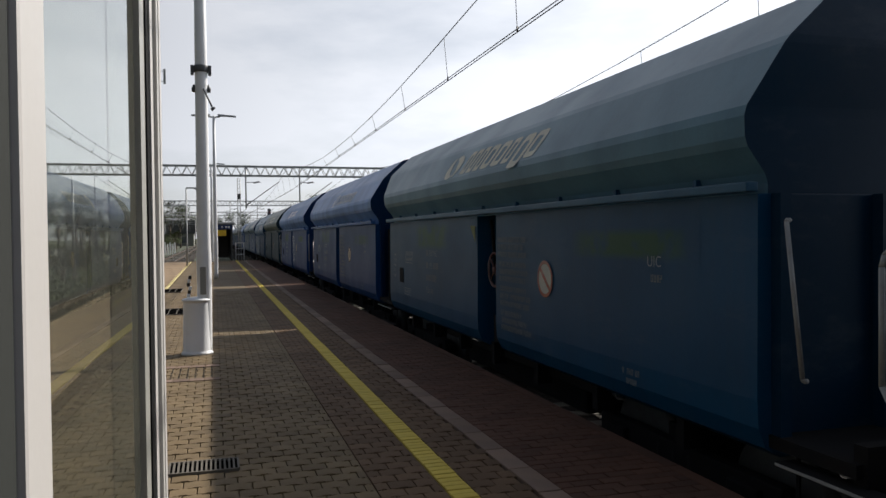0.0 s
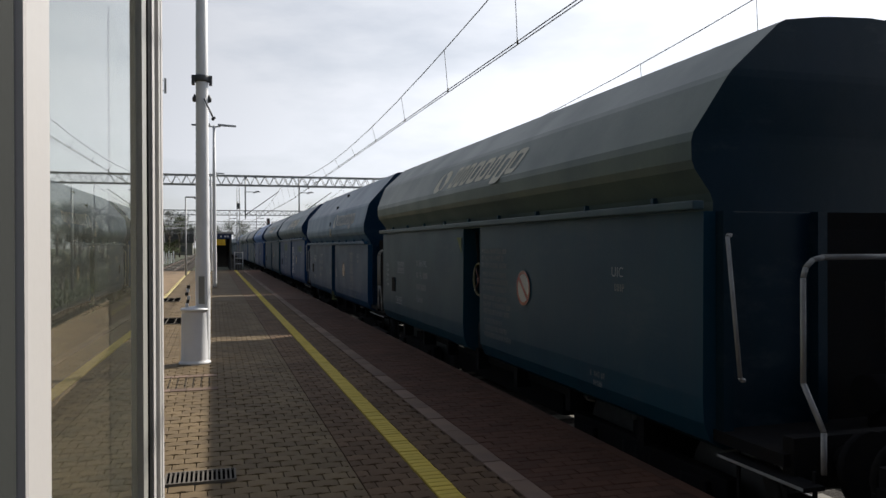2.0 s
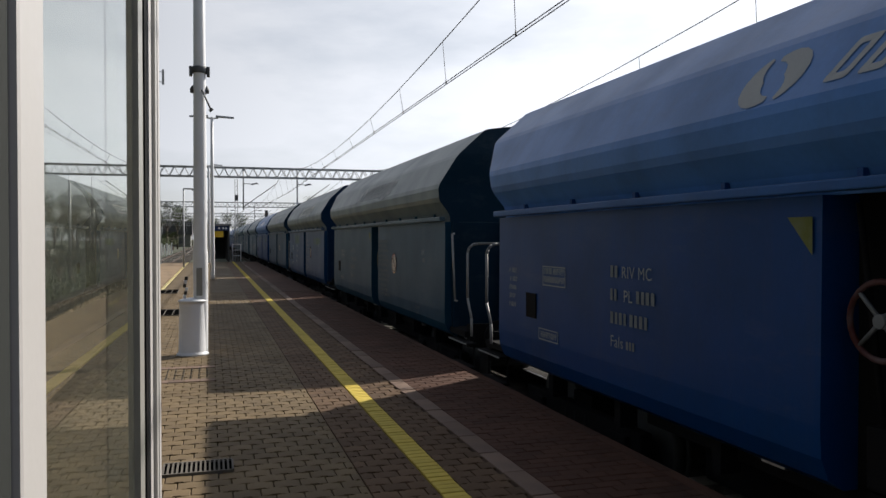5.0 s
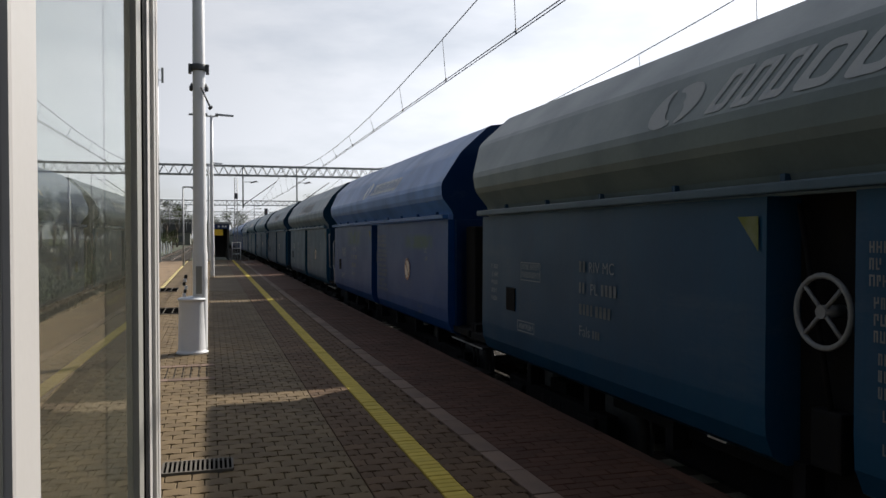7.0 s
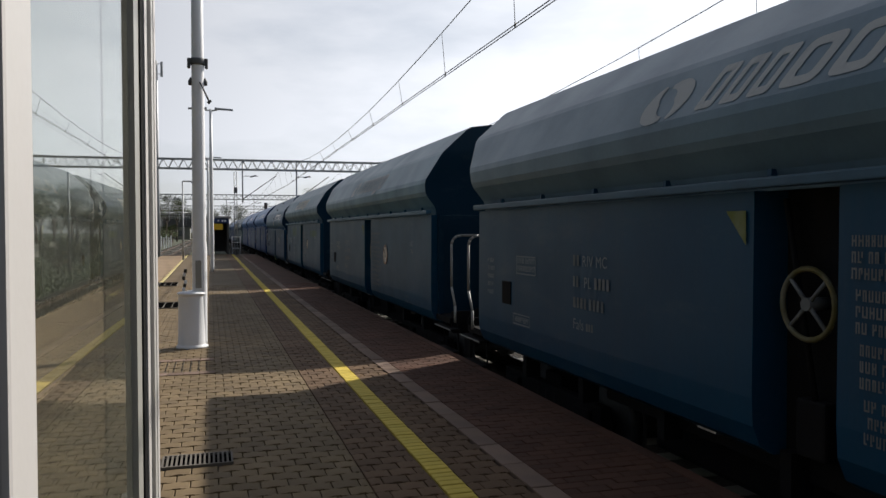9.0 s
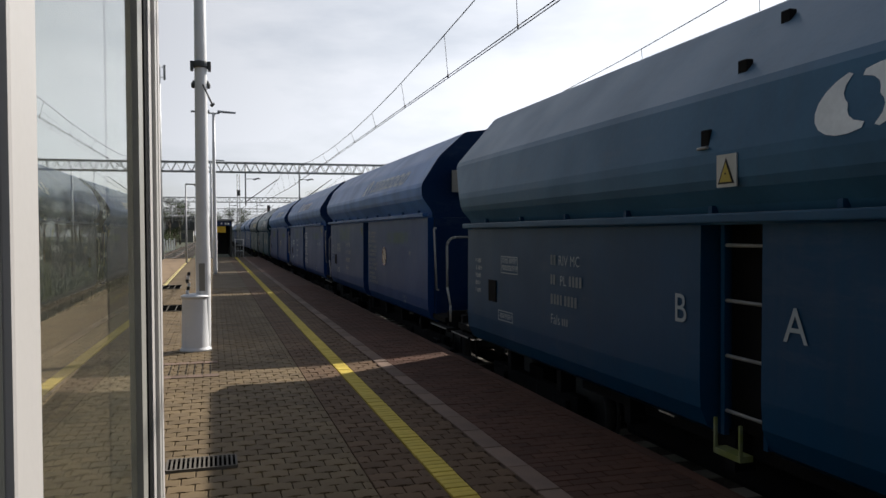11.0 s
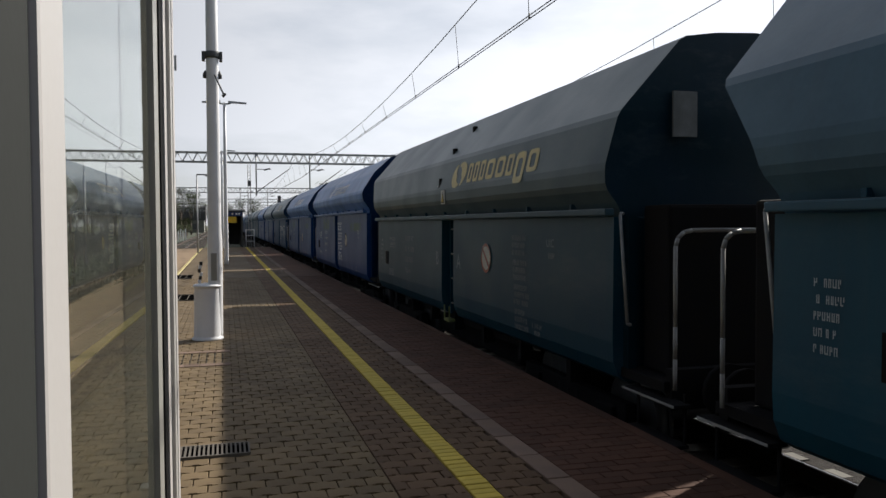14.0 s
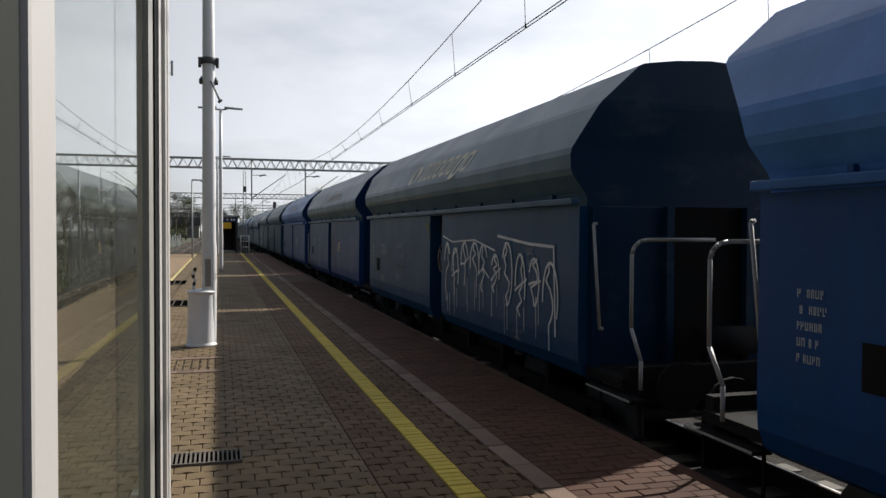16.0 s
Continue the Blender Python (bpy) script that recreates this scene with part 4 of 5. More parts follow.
def lengthen(w, d, kept=()):
    """A wagon whose near end stands d further out: its long plates are longer, its end fittings move."""
    for o in w.children:
        nm = o.name.split(".")[0]
        if o.type != "MESH" or nm in kept:
            continue
        ys = [v.co.y for v in o.data.vertices]
        lo, hi = min(ys), max(ys)
        if hi < -4.9:
            o.location.y -= d
        elif nm in ("hopper", "ledge", "inner_body", "side_panel") and lo < -5.2:
            k = (hi - lo + d) / (hi - lo)
            o.scale.y = k
            o.location.y = hi * (1 - k)


lengthen(wagons[3], .35)
lengthen(wagons[19], .15, ("grab_rail",))
lengthen(wagons[22], .17, ("grab_rail",))
# sprayed scrawl on one wagon: loops and strokes, no words
bm = B()
rs = random.Random(77)


def spray(pts, t):
    """A sprayed stroke along (y, z) points, with a round-ended width."""
    for (y, z), (y2, z2) in zip(pts, pts[1:]):
        d = math.hypot(y2 - y, z2 - z) or 1
        ny, nz = -(z2 - z) / d * t, (y2 - y) / d * t
        ey, ez = (y2 - y) / d * t * .5, (z2 - z) / d * t * .5
        bm.faces.new([bm.verts.new((-1.391 - rs.uniform(0, .002), u, v)) for u, v in ((y - ey + ny, z - ez + nz), (y2 + ey + ny, z2 + ez + nz), (y2 + ey - ny, z2 + ez - nz), (y - ey - ny, z - ez - nz))])


for i in range(10):
    yc, wide = -.95 - i * .41 + rs.uniform(-.04, .04), rs.uniform(.13, .2)
    zb, zt = 1.45 + rs.uniform(-.2, .2), 2.1 + rs.uniform(-.1, .12)
    sweep = rs.uniform(1.8, 4.4)
    turn = rs.uniform(2.2, 3.4)
    spray([(yc - wide * math.cos(turn - sweep * j / 16), (zb + zt) / 2 + (zt - zb) / 2 * math.sin(turn - sweep * j / 16)) for j in range(17)], .017)
    spray([(yc + rs.uniform(-.1, .1) + .02 * math.sin(j), zt - (zt - zb) * j / 8) for j in range(9)], .015)
    if i % 3:
        spray([(yc + wide, (zb + zt) / 2 + rs.uniform(-.1, .1)), (yc, (zb + zt) / 2), (yc - wide * 1.3, (zb + zt) / 2 + rs.uniform(-.12, .12))], .014)
    for _ in range(2):                                # paint run down
        yd = yc + rs.uniform(-wide, wide)
        spray([(yd, zb + .1), (yd - .01, max(1.14, zb - rs.uniform(.12, .38)))], .007)
spray([(-.7, 2.28), (-1.2, 2.2), (-2.2, 2.24), (-3.0, 2.12)], .012)
spray([(-3.1, 2.3), (-4.1, 2.22), (-4.75, 2.2), (-4.8, 1.3)], .016)
part("graffiti", bm, LETTER, wagons[25], "sprayed white scrawl").color = (.75, .75, .77, 1)
for k in (5, 21):                                  # here the two letters stand the other way round
    marks = [o for o in wagons[k].children if o.type == "FONT" and o.data.body in ("A", "B")]
    marks[0].location.y, marks[1].location.y = marks[1].location.y, marks[0].location.y
    if k == 5:
        for o in marks:
            o.location.z -= .16
for k, tone in ((7, .22), (13, .3), (19, .9)):       # a corner mark at the near end
    bm = B()
    bm.faces.new([bm.verts.new(p) for p in ((-1.389, -4.98, 2.5), (-1.389, -5.22, 2.5), (-1.389, -5.22, 2.24))])
    part("corner_mark", bm, LETTER, wagons[k], "yellow corner triangle").color = (.34 * tone, .33 * tone, .05 + .04 * tone, 1)
for o in list(wagons[18].children):
    if o.name.split(".")[0] == "paint_patch":
        o.location.y = .5
    elif o.type == "FONT" and o.data.body == "UIC":
        bpy.data.objects.remove(o)
for o in wagons[24].children:
    if o.type == "FONT" and o.data.body == "UIC":
        o.location.y += .3
for o in wagons[19].children_recursive:
    if o.type == "FONT" and o.data.body == "UIC":
        o.location.y, o.location.z = -4.72, 1.98
# pale discs and a triangle on one wagon
for n, y in enumerate((-1.82, -2.88, -3.70)):
    bm = B()
    k = 3 if n == 1 else 20
    r = .175
    bm.faces.new([bm.verts.new((-1.395, y + r * math.sin(2 * math.pi * i / k), 1.88 + r * math.cos(2 * math.pi * i / k))) for i in range(k)])
    part("pale_mark", bm, LETTER, wagons[21], "pale painted disc").color = (.5, .47, .38, 1)
for o in list(wagons[21].children_recursive) + list(wagons[25].children_recursive) + [o for o in wagons[19].children_recursive if "sign" in o.name]:
    if o.name.split(".")[0] in ("round_sign", "sign_rim", "instruction_text"):  # these two have none
        bpy.data.objects.remove(o)
for k, dy in ((2, -.45), (6, -1.1), (10, -.5), (17, -.35), (18, -.98), (19, .2), (20, -.85)):
    for o in wagons[k].children:
        if o.name.split(".")[0] in ("emblem", "wordmark_bar"):
            o.location.y = dy
for o in wagons[18].children:                      # a longer one
    if o.name.split(".")[0] == "wordmark_bar":
        o.scale.y, o.location.y = 1.3, -1.04
for o in wagons[3].children[:] + wagons[24].children[:]:     # a shorter wordmark
    if o.name.split(".")[0] == "wordmark_bar":
        o.scale.y, o.location.y = .84, .035

# ---- shelter glazing beside the camera ----
shelter = thing("platform_shelter", -0.8, 1.0, 0, "glazed platform shelter with white aluminium frame", "shelter")


SIZE = 1.25


def in_shelter(name, bm, material, label=""):
    ob = part(name, bm, material, shelter, label)
    ob.location = (0.8, -1.0, 0)
    for v in ob.data.vertices:
        v.co.x *= SIZE
        v.co.y *= SIZE
    return ob


bm = B()
box(bm, -.26, -.131, .668, .768, 0, 2.75, .006)
in_shelter("corner_post", bm, ALU, "white aluminium post")
# runs on unseen far behind the camera to keep skylight off the wagons
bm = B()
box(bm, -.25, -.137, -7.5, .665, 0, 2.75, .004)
in_shelter("side_panel", bm, ALUGREY, "dark grey aluminium panel, carried on unseen to block skylight")
bm = B()
q = [bm.verts.new((x + .0185 * y, y, z)) for z in (.08, 2.7) for x, y in ((-.2268, .769), (-.2268, 2.195), (-.2332, 2.195), (-.2332, .769))]
for f in ((0, 1, 2, 3), (7, 6, 5, 4), (0, 4, 5, 1), (1, 5, 6, 2), (2, 6, 7, 3), (3, 7, 4, 0)):
    bm.faces.new([q[i] for i in f])
pane = in_shelter("pane", bm, GLASS, "clear glass pane with reflections")
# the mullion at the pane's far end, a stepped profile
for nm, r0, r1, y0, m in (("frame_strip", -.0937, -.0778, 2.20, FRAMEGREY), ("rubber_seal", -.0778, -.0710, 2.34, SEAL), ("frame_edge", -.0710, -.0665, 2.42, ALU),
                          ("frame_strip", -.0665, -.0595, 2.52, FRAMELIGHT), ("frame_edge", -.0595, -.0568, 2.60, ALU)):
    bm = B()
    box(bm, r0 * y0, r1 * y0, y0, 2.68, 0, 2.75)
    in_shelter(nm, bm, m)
bm = B()
box(bm, -.235, -.175, .77, 2.19, .0, .08)
in_shelter("bottom_rail", bm, ALUGREY)
# unseen roof, added and carried back to block skylight
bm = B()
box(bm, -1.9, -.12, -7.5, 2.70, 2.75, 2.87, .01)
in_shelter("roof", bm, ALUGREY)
bm = B()
box(bm, -.456, -.448, 3.85, 4.8, .06, 2.7)
leaf = thing("glass_screen", -.45, 4.2, 0, "frameless clear glass windscreen panel on the platform", "screen")
o = part("pane", bm, GLASS, leaf)
o.location = (.45, -4.2, 0)
bm = B()
for y in (3.75, 4.75):
    box(bm, -.49, -.41, y - .05, y + .05, -.01, .1, .005)
o = part("clamp", bm, GALV, leaf)
o.location = (.45, -4.2, 0)

# ---- platform furniture ----


def lamp_pole(x, y, height, thick, cover):
    t = thing("lamp_post", x, y, 0, "white steel platform lamp post with twin flat heads", "lamp post", "platform lamp posts")
    bm = B()
    lathe(bm, ((thick * .94, .0), (thick * .94, .1), (thick * .98, .8), (thick * 1.0, 1.36), (thick * .97, 1.40), (thick * .92, 1.47), (thick * .82, 4.0), (thick * .62, height)), n=20)
    part("pole", bm, WHITEPAINT, t)
    if cover:
        bm = B()
        lathe(bm, ((.215, 0), (.215, .018), (.198, .035), (.188, .06), (.176, .70), (.178, .728), (.194, .735), (.196, .748), (.17, .765), (.05, .785)), n=32)
        o = part("base_cover", bm, WHITEPAINT, t, "white conical sheet-metal base cover")
        o.location = (-.108, 0, 0)
        bm = B()
        box(bm, -.055, .025, -thick - .008, -thick + .03, .82, 1.2, .006)
        part("service_hatch", bm, FRAMEGREY, t, "grey service hatch door")
        bm = B()
        lathe(bm, ((.098, 3.88), (.104, 3.9), (.104, 3.95), (.098, 3.97)), n=20)
        part("clamp_band", bm, DARKSTEEL, t, "dark clamp band")
        for s in (-1, 1):
            bm = B()
            box(bm, s * .115 - .022, s * .115 + .022, -.05, .05, 3.84, 3.97, .01)
            part("clamp_bracket", bm, DARKSTEEL, t)
        bm = B()
        tube(bm, (.03, -.09, 3.64), (.15, -.16, 3.36), .012, .012, 6)
        tube(bm, (.13, -.16, 3.34), (.175, -.16, 3.38), .022, .016, 8)
        for s in (-1, 1):
            lathe(bm, ((.001, 3.60), (.03, 3.61), (.034, 3.66), (.001, 3.72)), s * .095, 0, 10)
        part("camera_bracket", bm, DARKSTEEL, t, "small bracket with dome fittings")
        for i in range(6):
            bm = B()
            box(bm, -.232 + .012 * (i % 3), -.192 + .012 * (i % 3), -.02, .02, .78 + i * .05, .829 + i * .05, .004)
            part("cable_guard", bm, RUBBER if i % 2 else WHITEPAINT, t, "black and white banded cable guard")
    for s in (-1, 1):
        bm = B()
        tube(bm, (0, 0, height - .06), (s * .25, 0, height - .02), .03, .03, 8)
        vs = [bm.verts.new(p) for p in ((s * .15, -.11, height), (s * .85, -.07, height - .03), (s * .85, .07, height - .03), (s * .15, .11, height), (s * .15, -.09, height + .07), (s * .85, -.05, height + .03), (s * .85, .05, height + .03), (s * .15, .09, height + .07))]
        for f in ((0, 1, 2, 3), (4, 7, 6, 5), (0, 4, 5, 1), (1, 5, 6, 2), (2, 6, 7, 3), (3, 7, 4, 0)):
            bm.faces.new([vs[i] for i in f])
        part("lamp_head", bm, GALV, t, "flat grey lamp head")
    return t


lamp_pole(-.128, 11.3, 8.6, .1, True)
lamp_pole(.07, 32.3, 6.42, .085, False)
lamp_pole(-.1, 53.4, 6.42, .085, False)


def grate(x, y, w, d, nslots):
    t = thing("drain_grate", x, y, 0, "cast-iron slotted drain grate set in the paving", "drain grate", "drain grates")
    # flush black plate: the deep slots' shade put into its colour
    bm = B()
    box(bm, -w / 2, w / 2, -d / 2, d / 2, -.03, .006)
    part("pit", bm, SLOTSHADE, t, "black plate painting the shade in the drain slots")
    for s in (-1, 1):
        bm = B()
        box(bm, -w / 2, w / 2, s * d / 2 - .008, s * d / 2 + .008, -.03, .018)
        part("frame_bar", bm, BAR, t)
    for i in range(nslots + 1):
        bm = B()
        x0 = -w / 2 + w * i / nslots
        box(bm, x0 - .0065, x0 + .0065, -d / 2 + .009, d / 2 - .009, -.02, .018)
        part("bar", bm, BAR, t)


grate(-.08, 5.665, .46, .27, 15)
# two dark rectangles farther off, laid out with the same grate parts
grate(-.95, 17.8, .7, 1.4, 4)
grate(-1.3, 24.9, .7, 1.6, 4)

# ---- gantries and overhead wires ----


def gantry(y, z0, x0, x1, drops):
    t = thing("overhead_gantry", 0, y, 0, "grey steel lattice gantry carrying the overhead wires", "gantry", "overhead line gantries")
    h = .62
    for dy in (-.3, .3):
        for z in (z0, z0 + h):
            bm = B()
            box(bm, x0, x1, dy - .05, dy + .05, z - .045, z + .045)
            part("chord", bm, GALV, t)
        bm = B()
        n = int((x1 - x0) / .62)
        for i in range(n):
            a, b = x0 + (x1 - x0) * i / n, x0 + (x1 - x0) * (i + 1) / n
            m = (a + b) / 2
            tube(bm, (a, dy, z0), (m, dy, z0 + h), .022, .022, 5)
            tube(bm, (m, dy, z0 + h), (b, dy, z0), .022, .022, 5)
        part("lattice", bm, GALV, t)
    for x in (x0, x1):
        bm = B()
        for dx in (-.2, .2):
            for dy in (-.2, .2):
                tube(bm, (x + dx, dy, -1.3), (x + dx, dy, z0 + h), .04, .04, 6)
        for i in range(12):
            z = -1.2 + i * (z0 + 1.2) / 12
            tube(bm, (x - .2, -.2, z), (x + .2, -.2, z + .5), .02, .02, 5)
            tube(bm, (x - .2, .2, z), (x + .2, .2, z + .5), .02, .02, 5)
        part("column", bm, GALV, t)
    for x in drops:
        bm = B()
        tube(bm, (x, -.3, z0 - 2.2), (x, -.3, z0 + h), .05, .05, 6)
        part("drop_post", bm, GALV, t)
        bm = B()
        tube(bm, (x, -.3, z0 - 2.0), (x + 2.2, -.3, z0 - .4), .028, .028, 6)
        tube(bm, (x, -.3, z0 - .45), (x + 1.0, -.3, z0 - .45), .02, .02, 6)
        tube(bm, (x + .5, -.3, z0 - .5), (x + .9, -.3, z0 - .4), .05, .05, 6)
        part("cantilever_arm", bm, DARKSTEEL, t)


for y, s in ((54, 1), (108, 1.02), (152, 1.0), (200, 1.0), (255, 1.0)):
    gantry(y, 5.72 * s, -14.5, 17.5, (2.1, 5.65, -7.2, 11.4))


def catenary(x, contact, supports, sag, spacing, first, stagger=.3):
    t = thing("overhead_line", x, 0, 0, "thin copper contact wire hung from a sagging messenger wire", "overhead wire", "overhead wires")
    top, low = contact + 1.55, contact + 1.55 - sag

    def mz(y):
        for a, b in zip(supports, supports[1:]):
            if a <= y <= b:
                u = (y - a) / (b - a) * 2 - 1
                return low + (top - low) * u * u
        return top
    bm = B()
    side = [stagger * (-1 if i % 2 else 1) for i in range(len(supports))]

    def cx(y):
        return float(np.interp(y, supports, side))
    for dx in (-.035 + .15, .035 + .15):
        bm = B()
        polytube(bm, [(dx + sx, y, contact) for sx, y in zip(side, supports)], .009)
        part("contact_wire", bm, WIRE, t)
    bm = B()
    ys = np.linspace(supports[0], supports[-1], 90)
    polytube(bm, [(cx(y) * .6, y, mz(y)) for y in ys], .010)
    part("messenger_wire", bm, WIRE, t)
    y = first
    while y < supports[-1] - 2:
        if mz(y) > contact + .05 and y < 110:
            bm = B()
            tube(bm, (cx(y) + .15, y, contact), (cx(y) * .6, y, mz(y)), .006, .006, 4)
            tube(bm, (cx(y) + .15, y, contact - .02), (cx(y) + .15, y, contact + .06), .016, .016, 5)
            part("dropper", bm, WIRE, t)
        y += spacing


SUP = (-40, 7, 54, 108, 152, 200, 255)
catenary(AXIS, 4.75, SUP, 1.25, 3.9, 7.4)
catenary(AXIS + 4.6, 4.75, SUP, 1.15, 3.9, 7.6)
catenary(-AXIS, 4.75, SUP, 1.2, 3.9, 6.0)

# ---- end of the platform ----
canopy = thing("stair_shelter", .5, 58.6, 0, "dark stair entrance with blue sign board and yellow sign", "shelter")
bm = B()
box(bm, -.75, -.62, -2.5, 6, 0, 2.5)
box(bm, .62, .75, -2.5, 6, 0, 2.5)
box(bm, -.75, .75, 5.9, 6, 0, 2.5)
part("wall", bm, DARKWALL, canopy, "dark cladding wall")
bm = B()
box(bm, -.9, .9, -2.9, 6.1, 2.5, 2.62, .02)
part("roof", bm, GALV, canopy)
bm = B()
box(bm, -.62, .7, -2.75, -2.69, 2.15, 2.48, .01)
board = part("sign_board", bm, SIGNBLUE, canopy, "dark blue sign board with white lettering bars")
bm = B()
for x in (-.52, -.3, .05, .32, .5):
    box(bm, x - .06, x + .06, -2.757, -2.752, 2.26, 2.38)
part("sign_lettering", bm, WHITEPAINT, board)
bm = B()
box(bm, -.45, .32, -2.80, -2.76, 1.70, 2.12, .01)
part("yellow_sign", bm, SIGNYELLOW, canopy, "yellow warning sign")


def ladder_mast(x, y, top):
    t = thing("signal_mast", x, y, -.0, "grey lattice signal mast with white ladder base", "signal mast")
    bm = B()
    for dx in (-.09, .09):
        tube(bm, (dx, 0, 0), (dx, 0, top), .03, .03, 6)
    for i in range(int(top / .25)):
        tube(bm, (-.09, 0, .2 + i * .25), (.09, 0, .45 + i * .25), .012, .012, 4)
    part("mast", bm, GALV, t)
    bm = B()
    for dx in (-.28, .28):
        tube(bm, (dx, -.2, 0), (dx, -.2, 1.25), .04, .04, 6)
    for z in (.4, .8, 1.2):
        tube(bm, (-.28, -.2, z), (.28, -.2, z), .03, .03, 6)
    part("ladder", bm, WHITEPAINT, t, "white tubular guard rails")
    bm = B()
    box(bm, -.12, .12, -.1, .1, top - 1.5, top - 1.1, .02)
    part("signal_box", bm, DARKSTEEL, t)
    return t


ladder_mast(1.75, 57.2, 5.8)


def signal(x, y, z):
    t = thing("railway_signal", x, y, 0, "black railway signal head with a red lamp on a mast", "signal")
    bm = B()
    tube(bm, (0, 0, -1.3), (0, 0, z - .6), .07, .07, 8)
    part("mast", bm, GALV, t)
    bm = B()
    box(bm, -.2, .2, -.08, .1, z - .6, z + .35, .03)
    head = part("signal_head", bm, DARKSTEEL, t)
    for i, dz in enumerate((-.4, -.12, .15)):
        bm = B()
        tube(bm, (0, -.08, z + dz), (0, -.14, z + dz), .07, .07, 12)
        part("lens", bm, REDLAMP if i == 1 else RUBBER, head)


signal(6.95, 104, 4.95)


def slim_mast(name, x, y, height, r, label, cage=False, arm=0.0):
    t = thing(name, x, y, -1.3, label, "mast")
    bm = B()
    tube(bm, (0, 0, 0), (0, 0, height), r, r * .6, 10)
    part("pole", bm, GALV, t)
    if cage:
        bm = B()
        for i in range(3):
            a = i * 2.1 + .4
            box(bm, .45 * math.cos(a) - .09, .45 * math.cos(a) + .09, .45 * math.sin(a) - .06, .45 * math.sin(a) + .06, height - 1.2, height, .02)
            tube(bm, (0, 0, height - .2), (.45 * math.cos(a), .45 * math.sin(a), height - .2), .03)
            tube(bm, (0, 0, height - 1.0), (.45 * math.cos(a), .45 * math.sin(a), height - 1.0), .03)
        part("antennas", bm, GALV, t)
    if arm:
        bm = B()
        tube(bm, (0, 0, height), (arm, 0, height), .04)
        box(bm, arm - .3, arm, -.1, .1, height - .1, height - .03, .01)
        part("lamp_arm", bm, GALV, t)
    return t


slim_mast("antenna_mast", -4.0, 66, 16.4, .2, "tall grey antenna mast with panel antennas", cage=True)
slim_mast("street_lamp", -1.45, 46, 5.7, .06, "slim grey lamp post with a short arm", arm=.75)
for x, y, h in ((-7.3, 80, 8.5), (-9.5, 60, 7.5), (-6.6, 96, 7), (-8.0, 120, 8)):
    slim_mast("line_mast", x, y, h, .12, "grey trackside mast beyond the platform", arm=-1.2)

# ---- beyond the far track ----
house = thing("station_building", -19.0, 300, -1.3, "low dark-roofed trackside building with pale base", "building")
bm = B()
box(bm, -12, 12, -6, 6, 0, 4.4)
part("wall", bm, PLASTER, house, "pale plaster wall")
bm = B()
box(bm, -12.6, 12.6, -6.6, 6.6, 4.4, 9.4, .1)
part("roof", bm, DARKWALL, house, "deep dark roof fascia")
for i in range(5):
    bm = B()
    box(bm, -9 + i * 4.2, -7.2 + i * 4.2, -6.05, -5.95, 1.2, 3.2)
    part("window", bm, DARKSTEEL, house, "dark window")


def fence_panel(x, y, n):
    t = thing("concrete_fence", x, y, -1.35, "pale precast concrete fence beside the line", "fence", "fence sections")
    for i in range(n):
        bm = B()
        box(bm, -.05, .05, i * 2.0 + .06, i * 2.0 + 1.94, .05, 1.6, .01)
        part("panel", bm, CONCRETE, t)
        bm = B()
        box(bm, -.08, .08, i * 2.0 - .06, i * 2.0 + .06, 0, 1.75, .01)
        part("fence_post", bm, CONCRETE, t)


for i in range(5):
    fence_panel(-19.0, 22 + i * 18, 9)


def tree_mesh(seed, height, leaves, spread):
    r = random.Random(seed)
    bt, bl = B(), B()
    tube(bt, (0, 0, 0), (.1, .05, height * .45), .2, .12, 8)
    tips = []

    def grow(p, d, length, rad, depth):
        q = p + d * length
        tube(bt, p, q, rad, rad * .6, 5, False)
        if depth == 0:
            tips.append(q)
            return
        for _ in range(3):
            nd = (d + Vector((r.uniform(-1, 1), r.uniform(-1, 1), r.uniform(-.3, .8))) * spread).normalized()
            grow(q, nd, length * r.uniform(.6, .85), rad * .6, depth - 1)
        tips.append(q)
    for _ in range(4):
        grow(Vector((.08, .04, height * r.uniform(.28, .45))), Vector((r.uniform(-.8, .8), r.uniform(-.8, .8), 1)).normalized(), height * .2, .08, 3)
    for _ in range(leaves):
        c = r.choice(tips) + Vector((r.gauss(0, .35), r.gauss(0, .35), r.gauss(0, .3)))
        a = Vector((r.uniform(-1, 1), r.uniform(-1, 1), r.uniform(-1, 1))).normalized()
        b = a.orthogonal().normalized()
        s = r.uniform(.06, .14)
        bl.faces.new([bl.verts.new(c + a * (s * i) + b * (s * j * .6)) for i, j in ((-1, 0), (0, -1), (1, 0), (0, 1))])
    return mesh_of("trunk", bt, BARK), mesh_of("crown", bl, LEAF)


TREES = [tree_mesh(i, h, n, sp) for i, (h, n, sp) in enumerate(((8.5, 1800, .75), (7.0, 1500, .9), (10, 2200, .65)))]


def tree(x, y, kind, s, turn):
    t = thing("tree", x, y, -1.35, "tree with sparse early green leaves", "tree", "trees beyond the line")
    t.rotation_euler.z = turn
    t.scale = (s, s, s)
    for nm, me in zip(("trunk", "crown"), TREES[kind]):
        o = new(nm, me)
        o.parent = t


rt = random.Random(9)
# the nearer trees stand unseen beside and behind the camera, added against low skylight
for i in range(64):
    y = -50 + i * 4.2
    tree(-21 - rt.uniform(0, 9), y + rt.uniform(-2, 2), i % 3, rt.uniform(.7, 1.25), rt.uniform(0, 6))
for i in range(26):
    tree(16 + rt.uniform(0, 14) + i * .4, 110 + i * 9 + rt.uniform(-4, 4), i % 3, rt.uniform(.9, 1.3), rt.uniform(0, 6))
